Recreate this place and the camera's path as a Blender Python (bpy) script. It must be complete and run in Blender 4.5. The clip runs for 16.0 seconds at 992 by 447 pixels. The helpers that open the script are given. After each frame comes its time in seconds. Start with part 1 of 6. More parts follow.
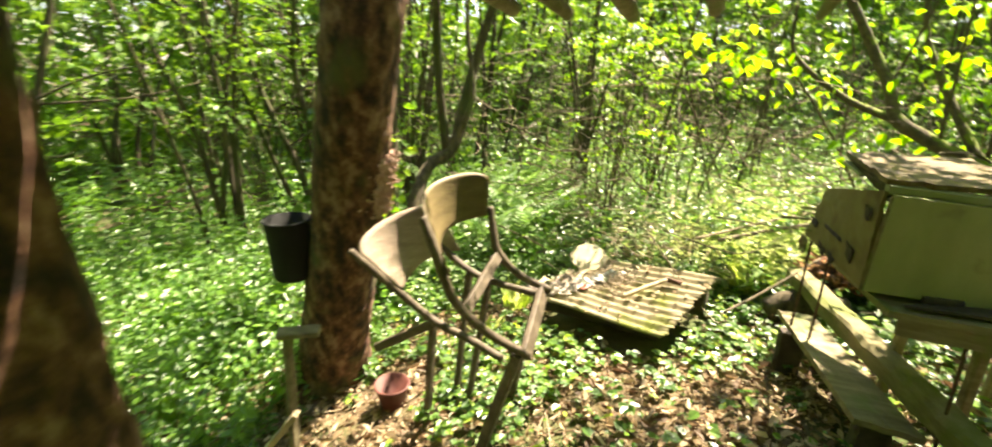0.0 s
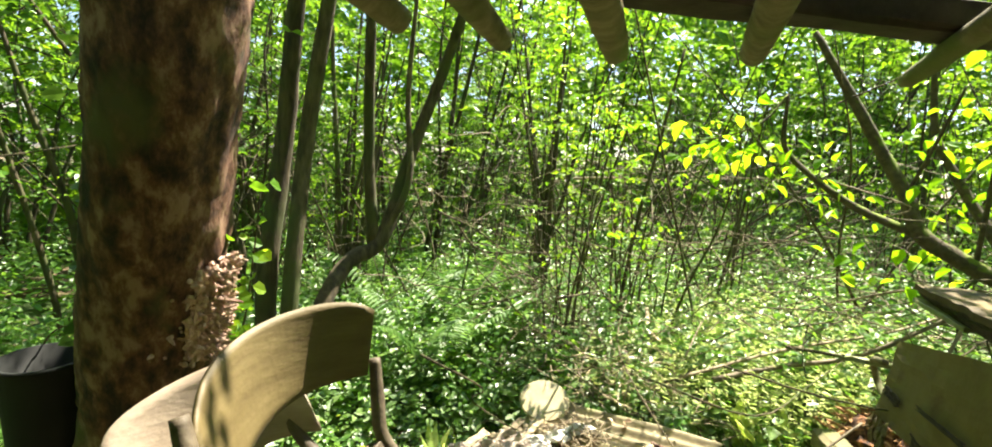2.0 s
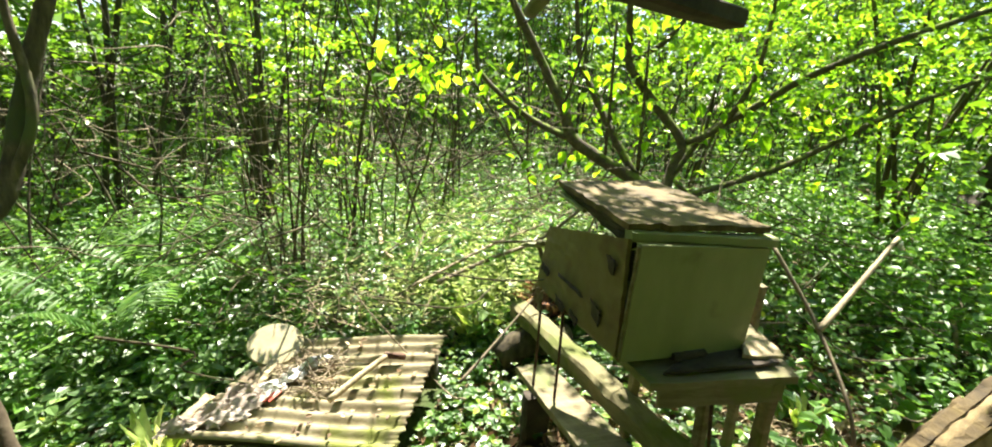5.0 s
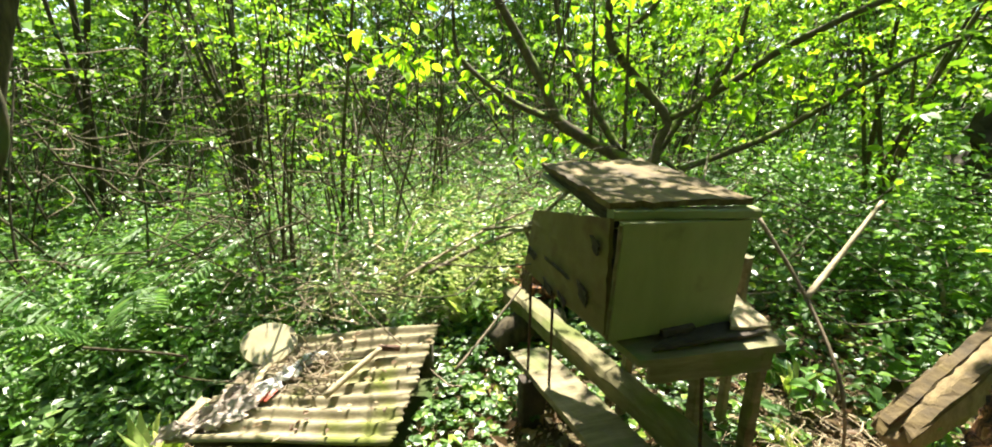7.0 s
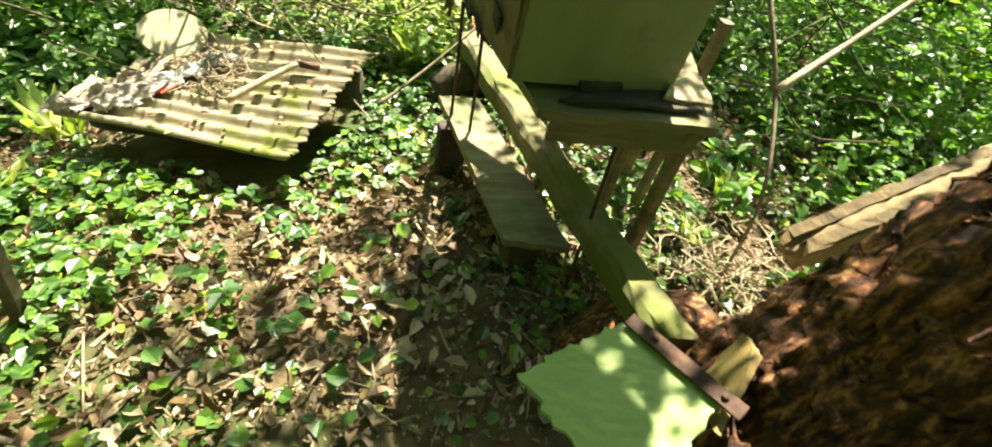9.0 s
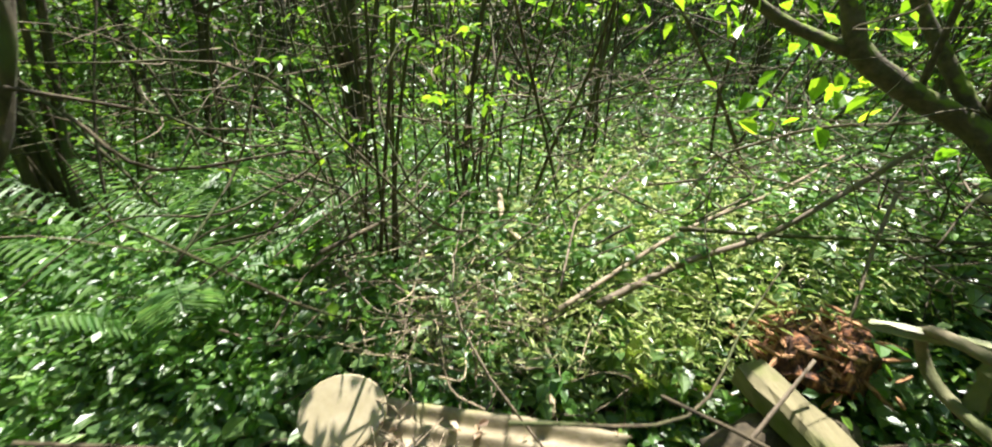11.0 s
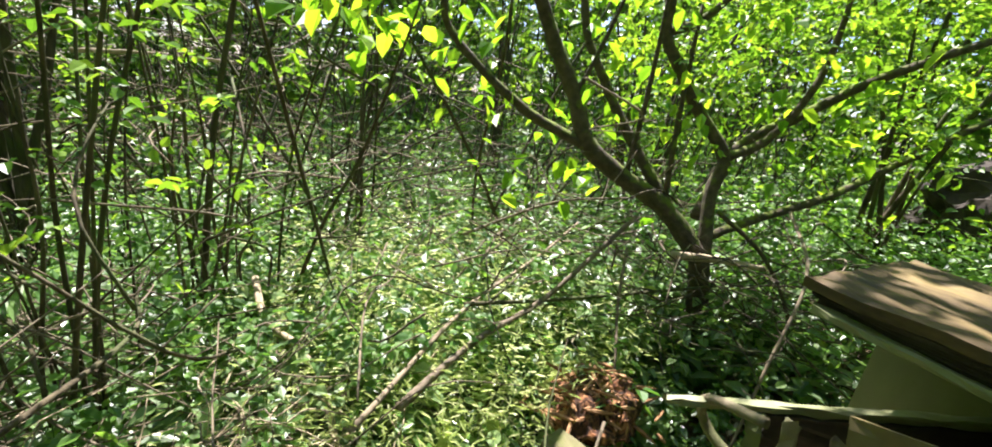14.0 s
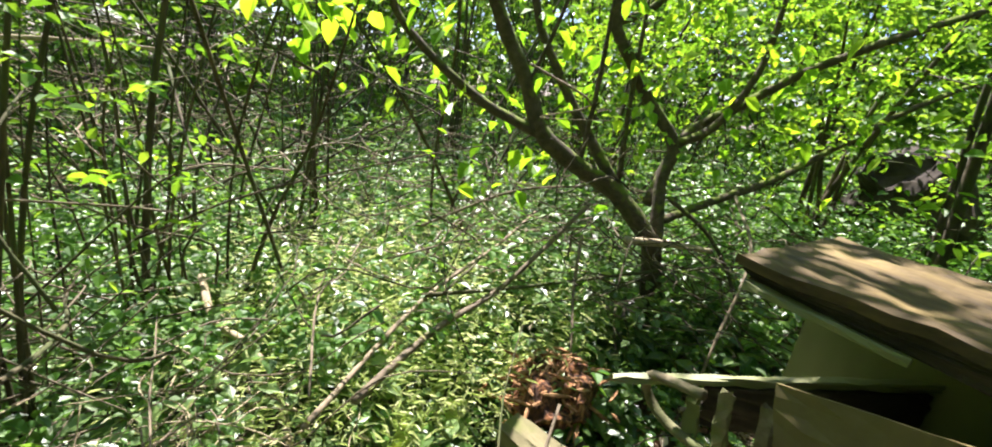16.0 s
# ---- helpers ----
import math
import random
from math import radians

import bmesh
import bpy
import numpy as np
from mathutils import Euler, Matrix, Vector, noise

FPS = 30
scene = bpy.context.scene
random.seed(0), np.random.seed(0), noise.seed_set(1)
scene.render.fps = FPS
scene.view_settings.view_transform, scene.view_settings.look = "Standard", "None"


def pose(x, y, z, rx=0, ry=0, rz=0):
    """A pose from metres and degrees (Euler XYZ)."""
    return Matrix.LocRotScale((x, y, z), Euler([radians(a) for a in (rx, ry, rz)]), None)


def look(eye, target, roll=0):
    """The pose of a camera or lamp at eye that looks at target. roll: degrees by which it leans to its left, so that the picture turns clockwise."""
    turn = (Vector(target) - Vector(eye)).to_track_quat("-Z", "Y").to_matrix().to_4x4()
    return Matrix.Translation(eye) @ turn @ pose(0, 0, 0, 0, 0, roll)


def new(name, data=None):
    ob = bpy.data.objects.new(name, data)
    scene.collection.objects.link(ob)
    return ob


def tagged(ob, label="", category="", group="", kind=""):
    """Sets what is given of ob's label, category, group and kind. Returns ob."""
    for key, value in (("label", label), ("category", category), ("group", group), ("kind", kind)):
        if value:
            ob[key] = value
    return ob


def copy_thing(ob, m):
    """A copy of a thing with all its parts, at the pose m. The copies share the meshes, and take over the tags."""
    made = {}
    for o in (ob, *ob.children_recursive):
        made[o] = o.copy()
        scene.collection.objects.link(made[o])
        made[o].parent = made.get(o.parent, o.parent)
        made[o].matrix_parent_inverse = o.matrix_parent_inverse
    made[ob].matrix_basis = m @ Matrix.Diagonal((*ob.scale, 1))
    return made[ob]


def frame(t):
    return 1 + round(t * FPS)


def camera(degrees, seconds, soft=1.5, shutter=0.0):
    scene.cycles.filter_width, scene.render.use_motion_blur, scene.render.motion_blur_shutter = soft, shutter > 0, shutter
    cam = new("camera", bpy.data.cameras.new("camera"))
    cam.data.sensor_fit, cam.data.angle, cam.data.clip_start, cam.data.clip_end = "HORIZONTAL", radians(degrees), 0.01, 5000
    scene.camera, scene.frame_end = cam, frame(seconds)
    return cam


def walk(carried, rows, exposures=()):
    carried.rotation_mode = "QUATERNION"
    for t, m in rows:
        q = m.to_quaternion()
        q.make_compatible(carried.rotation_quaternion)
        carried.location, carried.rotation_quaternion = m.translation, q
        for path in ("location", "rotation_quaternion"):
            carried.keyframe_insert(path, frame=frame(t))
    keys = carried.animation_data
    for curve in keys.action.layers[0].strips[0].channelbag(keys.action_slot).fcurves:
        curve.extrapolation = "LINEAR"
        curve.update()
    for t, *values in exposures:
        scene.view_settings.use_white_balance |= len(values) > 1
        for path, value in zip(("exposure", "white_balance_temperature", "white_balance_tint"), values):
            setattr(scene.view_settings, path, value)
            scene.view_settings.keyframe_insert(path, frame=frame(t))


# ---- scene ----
cam = camera(94.0, 16.0, soft=1.8, shutter=0.4)
PATH = [
    (0, (0.891, -0.453, 1.747), (0.2, 1.316, 1.117), 1.3),
    (0.5, (0.916, -0.047, 1.777), (0.551, 1.783, 1.057), -2.3),
    (1, (0.958, 0.161, 1.711), (0.913, 2.017, 0.969), -0.3),
    (1.5, (0.849, 0.405, 1.68), (0.712, 2.323, 1.133), 4.8),
    (2, (0.751, 0.461, 1.702), (0.161, 2.353, 1.436), 4.5),
    (2.5, (0.762, 0.494, 1.682), (0.226, 2.395, 1.371), 6.1),
    (3, (0.788, 0.505, 1.674), (0.345, 2.432, 1.369), 6.1),
    (3.5, (0.772, 0.5, 1.681), (0.274, 2.416, 1.399), 6.2),
    (4, (0.806, 0.501, 1.691), (0.539, 2.462, 1.402), 2.3),
    (4.5, (0.869, 0.508, 1.691), (0.815, 2.466, 1.287), -2.6),
    (5, (0.915, 0.485, 1.73), (1.395, 2.355, 1.209), 3.4),
    (7.3, (0.973, 0.486, 1.727), (1.466, 2.33, 1.131), 0.2),
    (7.5, (0.987, 0.485, 1.71), (1.478, 2.301, 1.032), 0.4),
    (8, (1.087, 0.472, 1.658), (1.627, 2.163, 0.738), 1.7),
    (8.5, (1.294, 0.482, 1.544), (1.74, 1.947, 0.257), 4.8),
    (8.7, (1.323, 0.516, 1.545), (1.76, 1.916, 0.185), 8.6),
    (9, (1.332, 0.561, 1.498), (1.804, 1.939, 0.127), 13.8),
    (9.3, (1.272, 0.692, 1.531), (1.746, 2.094, 0.186), 13.9),
    (9.5, (1.137, 0.805, 1.525), (1.593, 2.356, 0.349), 13.5),
    (9.6, (1.104, 0.856, 1.593), (1.478, 2.475, 0.481), 10.1),
    (10, (0.997, 1.109, 1.644), (1.065, 2.89, 0.737), 3.3),
    (10.2, (0.953, 1.294, 1.635), (0.876, 3.056, 0.692), 0.4),
    (12.3, (0.703, 2.073, 1.58), (1.28, 3.893, 0.986), 4.9),
    (12.5, (0.718, 2.071, 1.595), (1.386, 3.862, 1.006), 5.5),
    (13, (0.711, 2.059, 1.631), (1.586, 3.77, 1.077), 7.7),
    (13.5, (0.703, 2.044, 1.647), (1.705, 3.688, 1.105), 8.2),
    (14, (0.724, 2.043, 1.649), (1.759, 3.67, 1.116), 7.8),
    (14.5, (0.726, 2.048, 1.635), (1.749, 3.683, 1.106), 7.4),
    (15, (0.728, 2.063, 1.633), (1.753, 3.698, 1.106), 7.3),
    (15.5, (0.733, 2.048, 1.647), (1.824, 3.636, 1.11), 7.4),
    (16, (0.761, 2.018, 1.641), (1.921, 3.553, 1.096), 7.7),
]
walk(cam, [(t, look(eye, target, roll)) for t, eye, target, roll in PATH], exposures=[(0, 2.7, 7500, 17), (1, 2.45, 7000, 14), (2.5, 2.35, 6650, 11), (5, 2.3, 6400, 12), (8, 2.16, 6500, 11), (9, 2.42, 6800, 9), (10, 2.12, 6250, 13), (12.5, 1.68, 5850, 25), (13.5, 1.82, 5900, 25), (16, 1.86, 5950, 25)])

# ---------- light ----------
SUN_AZ, SUN_EL = radians(21), radians(58)      # azimuth from +y towards +x
world = bpy.data.worlds.new("world")
scene.world = world
world.use_nodes = True
wn = world.node_tree.nodes
sky = wn.new("ShaderNodeTexSky")
sky.sky_type = "NISHITA"
sky.sun_disc = False
sky.sun_elevation, sky.sun_rotation = SUN_EL, SUN_AZ
wn["Background"].inputs[1].default_value = 0.068
world.node_tree.links.new(sky.outputs[0], wn["Background"].inputs[0])
sun = bpy.data.lights.new("sun", "SUN")
sun.energy, sun.angle, sun.color = 5.0, radians(0.55), (1.0, 0.94, 0.78)
to_sun = Vector((math.sin(SUN_AZ) * math.cos(SUN_EL), math.cos(SUN_AZ) * math.cos(SUN_EL), math.sin(SUN_EL)))
sun_ob = new("sun", sun)
sun_ob.matrix_world = look(tuple(to_sun * 40), (0, 0, 0))

rng = np.random.default_rng(7)


# ---------- materials ----------
def nodes_of(name):
    m = bpy.data.materials.new(name)
    m.use_nodes = True
    return m, m.node_tree.nodes, m.node_tree.links, m.node_tree.nodes["Principled BSDF"]


def ramp_node(n, stops):
    r = n.new("ShaderNodeValToRGB")
    e = r.color_ramp.elements
    while len(e) < len(stops):
        e.new(0.5)
    for el, (p, c) in zip(e, stops):
        el.position, el.color = p, (*c, 1)
    return r


def surface(name, stops, scale=(6, 6, 6), rough=0.8, bump=0.4, fine=60.0, stain=None, metal=0.0, per_object=0.0, detail=8.0, stretch=None, moss=None):
    """Two-scale procedural surface: a colour ramp over stretched noise, fine grain bump, stains."""
    m, n, l, bs = nodes_of(name)
    co = n.new("ShaderNodeTexCoord")
    mp = n.new("ShaderNodeMapping")
    mp.inputs["Scale"].default_value = scale
    l.new(co.outputs["Object"], mp.inputs[0])
    big = n.new("ShaderNodeTexNoise")
    big.inputs["Scale"].default_value, big.inputs["Detail"].default_value, big.inputs["Roughness"].default_value = 1.0, detail, 0.65
    l.new(mp.outputs[0], big.inputs["Vector"])
    r = ramp_node(n, stops)
    l.new(big.outputs[0], r.inputs[0])
    col = r.outputs[0]
    if stain:
        st = n.new("ShaderNodeTexNoise")
        st.inputs["Scale"].default_value, st.inputs["Detail"].default_value = stain[1], 6
        l.new(co.outputs["Object"], st.inputs["Vector"])
        sr = ramp_node(n, [(stain[2], (0, 0, 0)), (stain[2] + 0.12, (1, 1, 1))])
        l.new(st.outputs[0], sr.inputs[0])
        mx = n.new("ShaderNodeMix")
        mx.data_type = "RGBA"
        l.new(sr.outputs[0], mx.inputs[0])
        l.new(col, mx.inputs[6])
        mx.inputs[7].default_value = (*stain[0], 1)
        col = mx.outputs[2]
    if moss:
        geo = n.new("ShaderNodeNewGeometry")
        sep = n.new("ShaderNodeSeparateXYZ")
        l.new(geo.outputs["Normal"], sep.inputs[0])
        ms = n.new("ShaderNodeTexNoise")
        ms.inputs["Scale"].default_value = moss[1]
        l.new(co.outputs["Object"], ms.inputs["Vector"])
        ad = n.new("ShaderNodeMath")
        ad.operation = "MULTIPLY_ADD"
        l.new(sep.outputs[2], ad.inputs[0])
        ad.inputs[1].default_value = moss[3]
        l.new(ms.outputs[0], ad.inputs[2])
        mr = ramp_node(n, [(moss[2], (0, 0, 0)), (moss[2] + 0.15, (1, 1, 1))])
        l.new(ad.outputs[0], mr.inputs[0])
        mx = n.new("ShaderNodeMix")
        mx.data_type = "RGBA"
        l.new(mr.outputs[0], mx.inputs[0])
        l.new(col, mx.inputs[6])
        mx.inputs[7].default_value = (*moss[0], 1)
        col = mx.outputs[2]
    if per_object:
        oi = n.new("ShaderNodeObjectInfo")
        hs = n.new("ShaderNodeHueSaturation")
        mr = n.new("ShaderNodeMapRange")
        mr.inputs[3].default_value, mr.inputs[4].default_value = 1 - per_object, 1 + per_object
        l.new(oi.outputs["Random"], mr.inputs[0])
        l.new(mr.outputs[0], hs.inputs["Value"])
        l.new(col, hs.inputs["Color"])
        col = hs.outputs[0]
    l.new(col, bs.inputs["Base Color"])
    bs.inputs["Roughness"].default_value, bs.inputs["Metallic"].default_value = rough, metal
    gr = n.new("ShaderNodeTexNoise")
    gr.inputs["Scale"].default_value, gr.inputs["Detail"].default_value = fine, 5
    if stretch:
        m2 = n.new("ShaderNodeMapping")
        m2.inputs["Scale"].default_value = stretch
        l.new(co.outputs["Object"], m2.inputs[0])
        l.new(m2.outputs[0], gr.inputs["Vector"])
    else:
        l.new(co.outputs["Object"], gr.inputs["Vector"])
    b1 = n.new("ShaderNodeBump")
    b1.inputs["Strength"].default_value, b1.inputs["Distance"].default_value = bump, 0.01
    l.new(big.outputs[0], b1.inputs["Height"])
    b2 = n.new("ShaderNodeBump")
    b2.inputs["Strength"].default_value, b2.inputs["Distance"].default_value = bump * 0.8, 0.004
    l.new(gr.outputs[0], b2.inputs["Height"])
    l.new(b1.outputs[0], b2.inputs["Normal"])
    l.new(b2.outputs[0], bs.inputs["Normal"])
    return m


def leaf_material(name, stops, through_light=0.5, rough=0.42, gloss=0.5, per_object=False):
    """Leaf: glossy skin over a translucent blade, each leaf its own shade."""
    m, n, l, bs = nodes_of(name)
    if per_object:
        src = n.new("ShaderNodeObjectInfo").outputs["Random"]
    else:
        src = n.new("ShaderNodeNewGeometry").outputs["Random Per Island"]
    r = ramp_node(n, stops)
    l.new(src, r.inputs[0])
    co = n.new("ShaderNodeTexCoord")
    no = n.new("ShaderNodeTexNoise")
    no.inputs["Scale"].default_value, no.inputs["Detail"].default_value = 45, 4
    l.new(co.outputs["Object"], no.inputs["Vector"])
    mr = n.new("ShaderNodeMapRange")
    mr.inputs[3].default_value, mr.inputs[4].default_value = 0.75, 1.25
    l.new(no.outputs[0], mr.inputs[0])
    hs = n.new("ShaderNodeHueSaturation")
    l.new(mr.outputs[0], hs.inputs["Value"])
    l.new(r.outputs[0], hs.inputs["Color"])
    l.new(hs.outputs[0], bs.inputs["Base Color"])
    bs.inputs["Roughness"].default_value = rough
    bs.inputs["Specular IOR Level"].default_value = gloss
    tr = n.new("ShaderNodeBsdfTranslucent")
    h2 = n.new("ShaderNodeHueSaturation")
    h2.inputs["Hue"].default_value, h2.inputs["Saturation"].default_value, h2.inputs["Value"].default_value = 0.485, 1.05, 2.0
    l.new(hs.outputs[0], h2.inputs["Color"])
    l.new(h2.outputs[0], tr.inputs["Color"])
    mix = n.new("ShaderNodeMixShader")
    mix.inputs[0].default_value = through_light
    l.new(bs.outputs[0], mix.inputs[1])
    l.new(tr.outputs[0], mix.inputs[2])
    l.new(mix.outputs[0], n["Material Output"].inputs["Surface"])
    return m


SOIL = surface("forest soil", [(0.25, (0.03, 0.02, 0.01)), (0.5, (0.1, 0.07, 0.035)), (0.8, (0.2, 0.145, 0.08))], scale=(9, 9, 9), rough=0.95, bump=0.9, fine=70,
               stain=((0.035, 0.065, 0.01), 0.9, 0.45))
PINE = surface("reddish scaly bark", [(0.38, (0.013, 0.007, 0.004)), (0.46, (0.06, 0.026, 0.015)), (0.54, (0.135, 0.06, 0.034)), (0.62, (0.25, 0.15, 0.095))],
               scale=(15, 15, 8), rough=0.9, bump=1.0, detail=12.0, fine=30, stain=((0.085, 0.08, 0.03), 3.0, 0.56))
BARK = surface("grey-brown bark", [(0.32, (0.022, 0.017, 0.009)), (0.5, (0.07, 0.054, 0.028)), (0.72, (0.145, 0.115, 0.064))], scale=(20, 20, 4), rough=0.92, bump=0.8, fine=60,
               stain=((0.062, 0.074, 0.022), 2.2, 0.48), per_object=0.25)
MOSSY = surface("mossy bark", [(0.3, (0.04, 0.032, 0.02)), (0.6, (0.1, 0.078, 0.05)), (0.85, (0.16, 0.13, 0.085))], scale=(25, 25, 25), rough=0.95, bump=0.9, fine=80,
                moss=((0.13, 0.17, 0.02), 14, 0.62, 0.28))
TWIG = surface("dry twig", [(0.3, (0.12, 0.09, 0.055)), (0.6, (0.26, 0.205, 0.135)), (0.85, (0.42, 0.35, 0.25))], scale=(15, 15, 15), rough=0.85, bump=0.5, fine=90, per_object=0.3)
PALE = surface("barkless pale wood", [(0.3, (0.26, 0.2, 0.12)), (0.6, (0.46, 0.37, 0.24)), (0.85, (0.58, 0.48, 0.33))], scale=(18, 18, 4), rough=0.8, bump=0.6, fine=50)
SPLIT = surface("split ochre wood", [(0.3, (0.12, 0.085, 0.04)), (0.55, (0.26, 0.19, 0.09)), (0.85, (0.38, 0.3, 0.165))], scale=(18, 18, 5), rough=0.85, bump=0.7, fine=50)
OLDWOOD = surface("weathered algae-stained wood", [(0.25, (0.075, 0.062, 0.032)), (0.5, (0.185, 0.155, 0.088)), (0.8, (0.31, 0.265, 0.165))], scale=(3, 22, 22), rough=0.85, bump=0.6, fine=40,
                  stain=((0.13, 0.15, 0.05), 5, 0.53), per_object=0.12)
LIDWOOD = surface("brown rotting board", [(0.3, (0.035, 0.022, 0.007)), (0.5, (0.1, 0.066, 0.021)), (0.7, (0.2, 0.145, 0.048))], scale=(14, 4, 14), rough=0.8, bump=0.7, fine=45,
                  stain=((0.035, 0.025, 0.018), 9, 0.6))
DARKWOOD = surface("damp dark wood, also shade", [(0.3, (0.022, 0.016, 0.012)), (0.6, (0.06, 0.046, 0.034)), (0.85, (0.11, 0.09, 0.065))], scale=(8, 8, 8), rough=0.9, bump=0.8, fine=50)
CHAIRWOOD = surface("grey worn chair wood", [(0.25, (0.035, 0.024, 0.014)), (0.5, (0.085, 0.064, 0.04)), (0.8, (0.19, 0.155, 0.105))], scale=(14, 14, 14), rough=0.7, bump=0.4, fine=60)
PLY = surface("weathered yellowish plywood", [(0.2, (0.055, 0.036, 0.012)), (0.5, (0.11, 0.08, 0.03)), (0.8, (0.17, 0.13, 0.056))], scale=(4, 4, 16), rough=0.6, bump=0.35, fine=50,
              stain=((0.14, 0.1, 0.05), 7, 0.6))
PLYGREY = surface("bleached grey plywood", [(0.2, (0.17, 0.125, 0.085)), (0.5, (0.3, 0.235, 0.175)), (0.8, (0.46, 0.385, 0.3))], scale=(4, 4, 16), rough=0.65, bump=0.35, fine=50,
                  stain=((0.16, 0.12, 0.08), 8, 0.6))
PAINT = surface("faded pale green paint", [(0.2, (0.155, 0.165, 0.062)), (0.5, (0.215, 0.23, 0.098)), (0.8, (0.27, 0.285, 0.135))], scale=(5, 5, 2), rough=0.55, bump=0.2, fine=70,
                stain=((0.15, 0.13, 0.055), 5.5, 0.64))
FLAP = surface("ochre fibre board", [(0.2, (0.095, 0.07, 0.022)), (0.5, (0.15, 0.118, 0.042)), (0.8, (0.2, 0.165, 0.068))], scale=(5, 5, 3), rough=0.7, bump=0.25, fine=70,
               stain=((0.1, 0.06, 0.026), 6.5, 0.56))
LIME = surface("lime green paint", [(0.2, (0.22, 0.31, 0.08)), (0.5, (0.29, 0.39, 0.115)), (0.8, (0.35, 0.45, 0.155))], scale=(6, 6, 6), rough=0.6, bump=0.2, fine=80,
               stain=((0.33, 0.36, 0.15), 12, 0.66))
SHEET = surface("mossy corrugated sheet", [(0.25, (0.11, 0.085, 0.045)), (0.5, (0.25, 0.21, 0.125)), (0.8, (0.42, 0.37, 0.25))], scale=(7, 16, 16), rough=0.85, bump=0.4, fine=50,
                stain=((0.16, 0.18, 0.03), 3.0, 0.5))
RUST = surface("rusty iron", [(0.3, (0.03, 0.02, 0.015)), (0.6, (0.1, 0.05, 0.03)), (0.85, (0.19, 0.09, 0.045))], scale=(30, 30, 30), rough=0.75, bump=0.4, fine=90, metal=0.4)
ROT = surface("crumbling red-brown rotten wood", [(0.4, (0.018, 0.009, 0.005)), (0.5, (0.1, 0.04, 0.017)), (0.59, (0.32, 0.135, 0.05)), (0.7, (0.52, 0.31, 0.13))], scale=(45, 45, 10), rough=0.95, bump=1.0, fine=55, detail=12.0, stain=((0.05, 0.024, 0.012), 9, 0.56))
ROT2 = surface("crumbled orange rotten wood", [(0.25, (0.12, 0.05, 0.02)), (0.5, (0.33, 0.17, 0.075)), (0.8, (0.52, 0.33, 0.17))], scale=(22, 22, 22), rough=0.95, bump=0.8, fine=60)
BUCKET = surface("black plastic", [(0.3, (0.005, 0.006, 0.006)), (0.8, (0.012, 0.014, 0.013))], scale=(8, 8, 8), rough=0.9, bump=0.1, fine=90)
CLAY = surface("dark red clay", [(0.3, (0.07, 0.02, 0.016)), (0.8, (0.17, 0.055, 0.04))], scale=(12, 12, 12), rough=0.6, bump=0.2, fine=80)
# pale pink ramp carries the sunlight on the thick trunk's bark
SUNLIT_BARK = surface("pinkish sunlit bark", [(0.3, (0.3, 0.17, 0.12)), (0.55, (0.52, 0.35, 0.28)), (0.8, (0.68, 0.52, 0.45))], scale=(30, 30, 12), rough=0.9, bump=0.9, fine=70)
BAG = surface("dirty white plastic film", [(0.3, (0.42, 0.4, 0.36)), (0.6, (0.66, 0.64, 0.6)), (0.85, (0.78, 0.76, 0.72))], scale=(12, 12, 12), rough=0.35, bump=0.3, fine=60)
RAG = surface("faded pinkish rag", [(0.3, (0.2, 0.15, 0.11)), (0.55, (0.42, 0.35, 0.3)), (0.85, (0.62, 0.56, 0.5))], scale=(14, 14, 14), rough=0.85, bump=0.5, fine=80)
DISC = surface("yellowed translucent plastic", [(0.3, (0.33, 0.28, 0.16)), (0.7, (0.48, 0.42, 0.28))], scale=(10, 10, 10), rough=0.4, bump=0.15, fine=60)
RED = surface("red plastic", [(0.3, (0.35, 0.045, 0.025)), (0.8, (0.5, 0.09, 0.05))], scale=(10, 10, 10), rough=0.4, bump=0.1)

G_NETTLE = leaf_material("nettle green", [(0.0, (0.045, 0.13, 0.016)), (0.5, (0.09, 0.215, 0.026)), (1.0, (0.15, 0.3, 0.04))], 0.42, 0.43, 1.0)
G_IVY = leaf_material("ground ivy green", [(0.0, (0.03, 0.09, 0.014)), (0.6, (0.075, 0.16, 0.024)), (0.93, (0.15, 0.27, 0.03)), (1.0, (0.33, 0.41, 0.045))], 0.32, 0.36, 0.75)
# base colour lightened to carry the sun's glare on level leaves
G_BROAD_GLARE = leaf_material("glossy herb green with sun glare", [(0.0, (0.06, 0.13, 0.03)), (0.5, (0.12, 0.21, 0.055)), (1.0, (0.22, 0.33, 0.11))], 0.4, 0.4, 1.0)
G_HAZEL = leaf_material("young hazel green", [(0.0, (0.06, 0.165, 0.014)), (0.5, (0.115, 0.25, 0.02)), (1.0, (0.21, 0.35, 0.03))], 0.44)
G_FAR = leaf_material("woodland green", [(0.0, (0.05, 0.13, 0.01)), (0.5, (0.085, 0.2, 0.02)), (1.0, (0.15, 0.28, 0.028))], 0.37)
G_LEAF = leaf_material("shrub leaf green", [(0.0, (0.085, 0.22, 0.014)), (0.6, (0.15, 0.31, 0.02)), (1.0, (0.27, 0.42, 0.03))], 0.6, per_object=True)
G_FERN = leaf_material("fern green", [(0.0, (0.06, 0.15, 0.03)), (1.0, (0.12, 0.22, 0.05))], 0.45)
# ramp raised towards white for the strong sun on the goosegrass patch
G_GRASS = leaf_material("sun-paled grass green", [(0.0, (0.22, 0.31, 0.07)), (0.6, (0.4, 0.48, 0.18)), (1.0, (0.6, 0.62, 0.35))], 0.45, 0.32, 0.9)
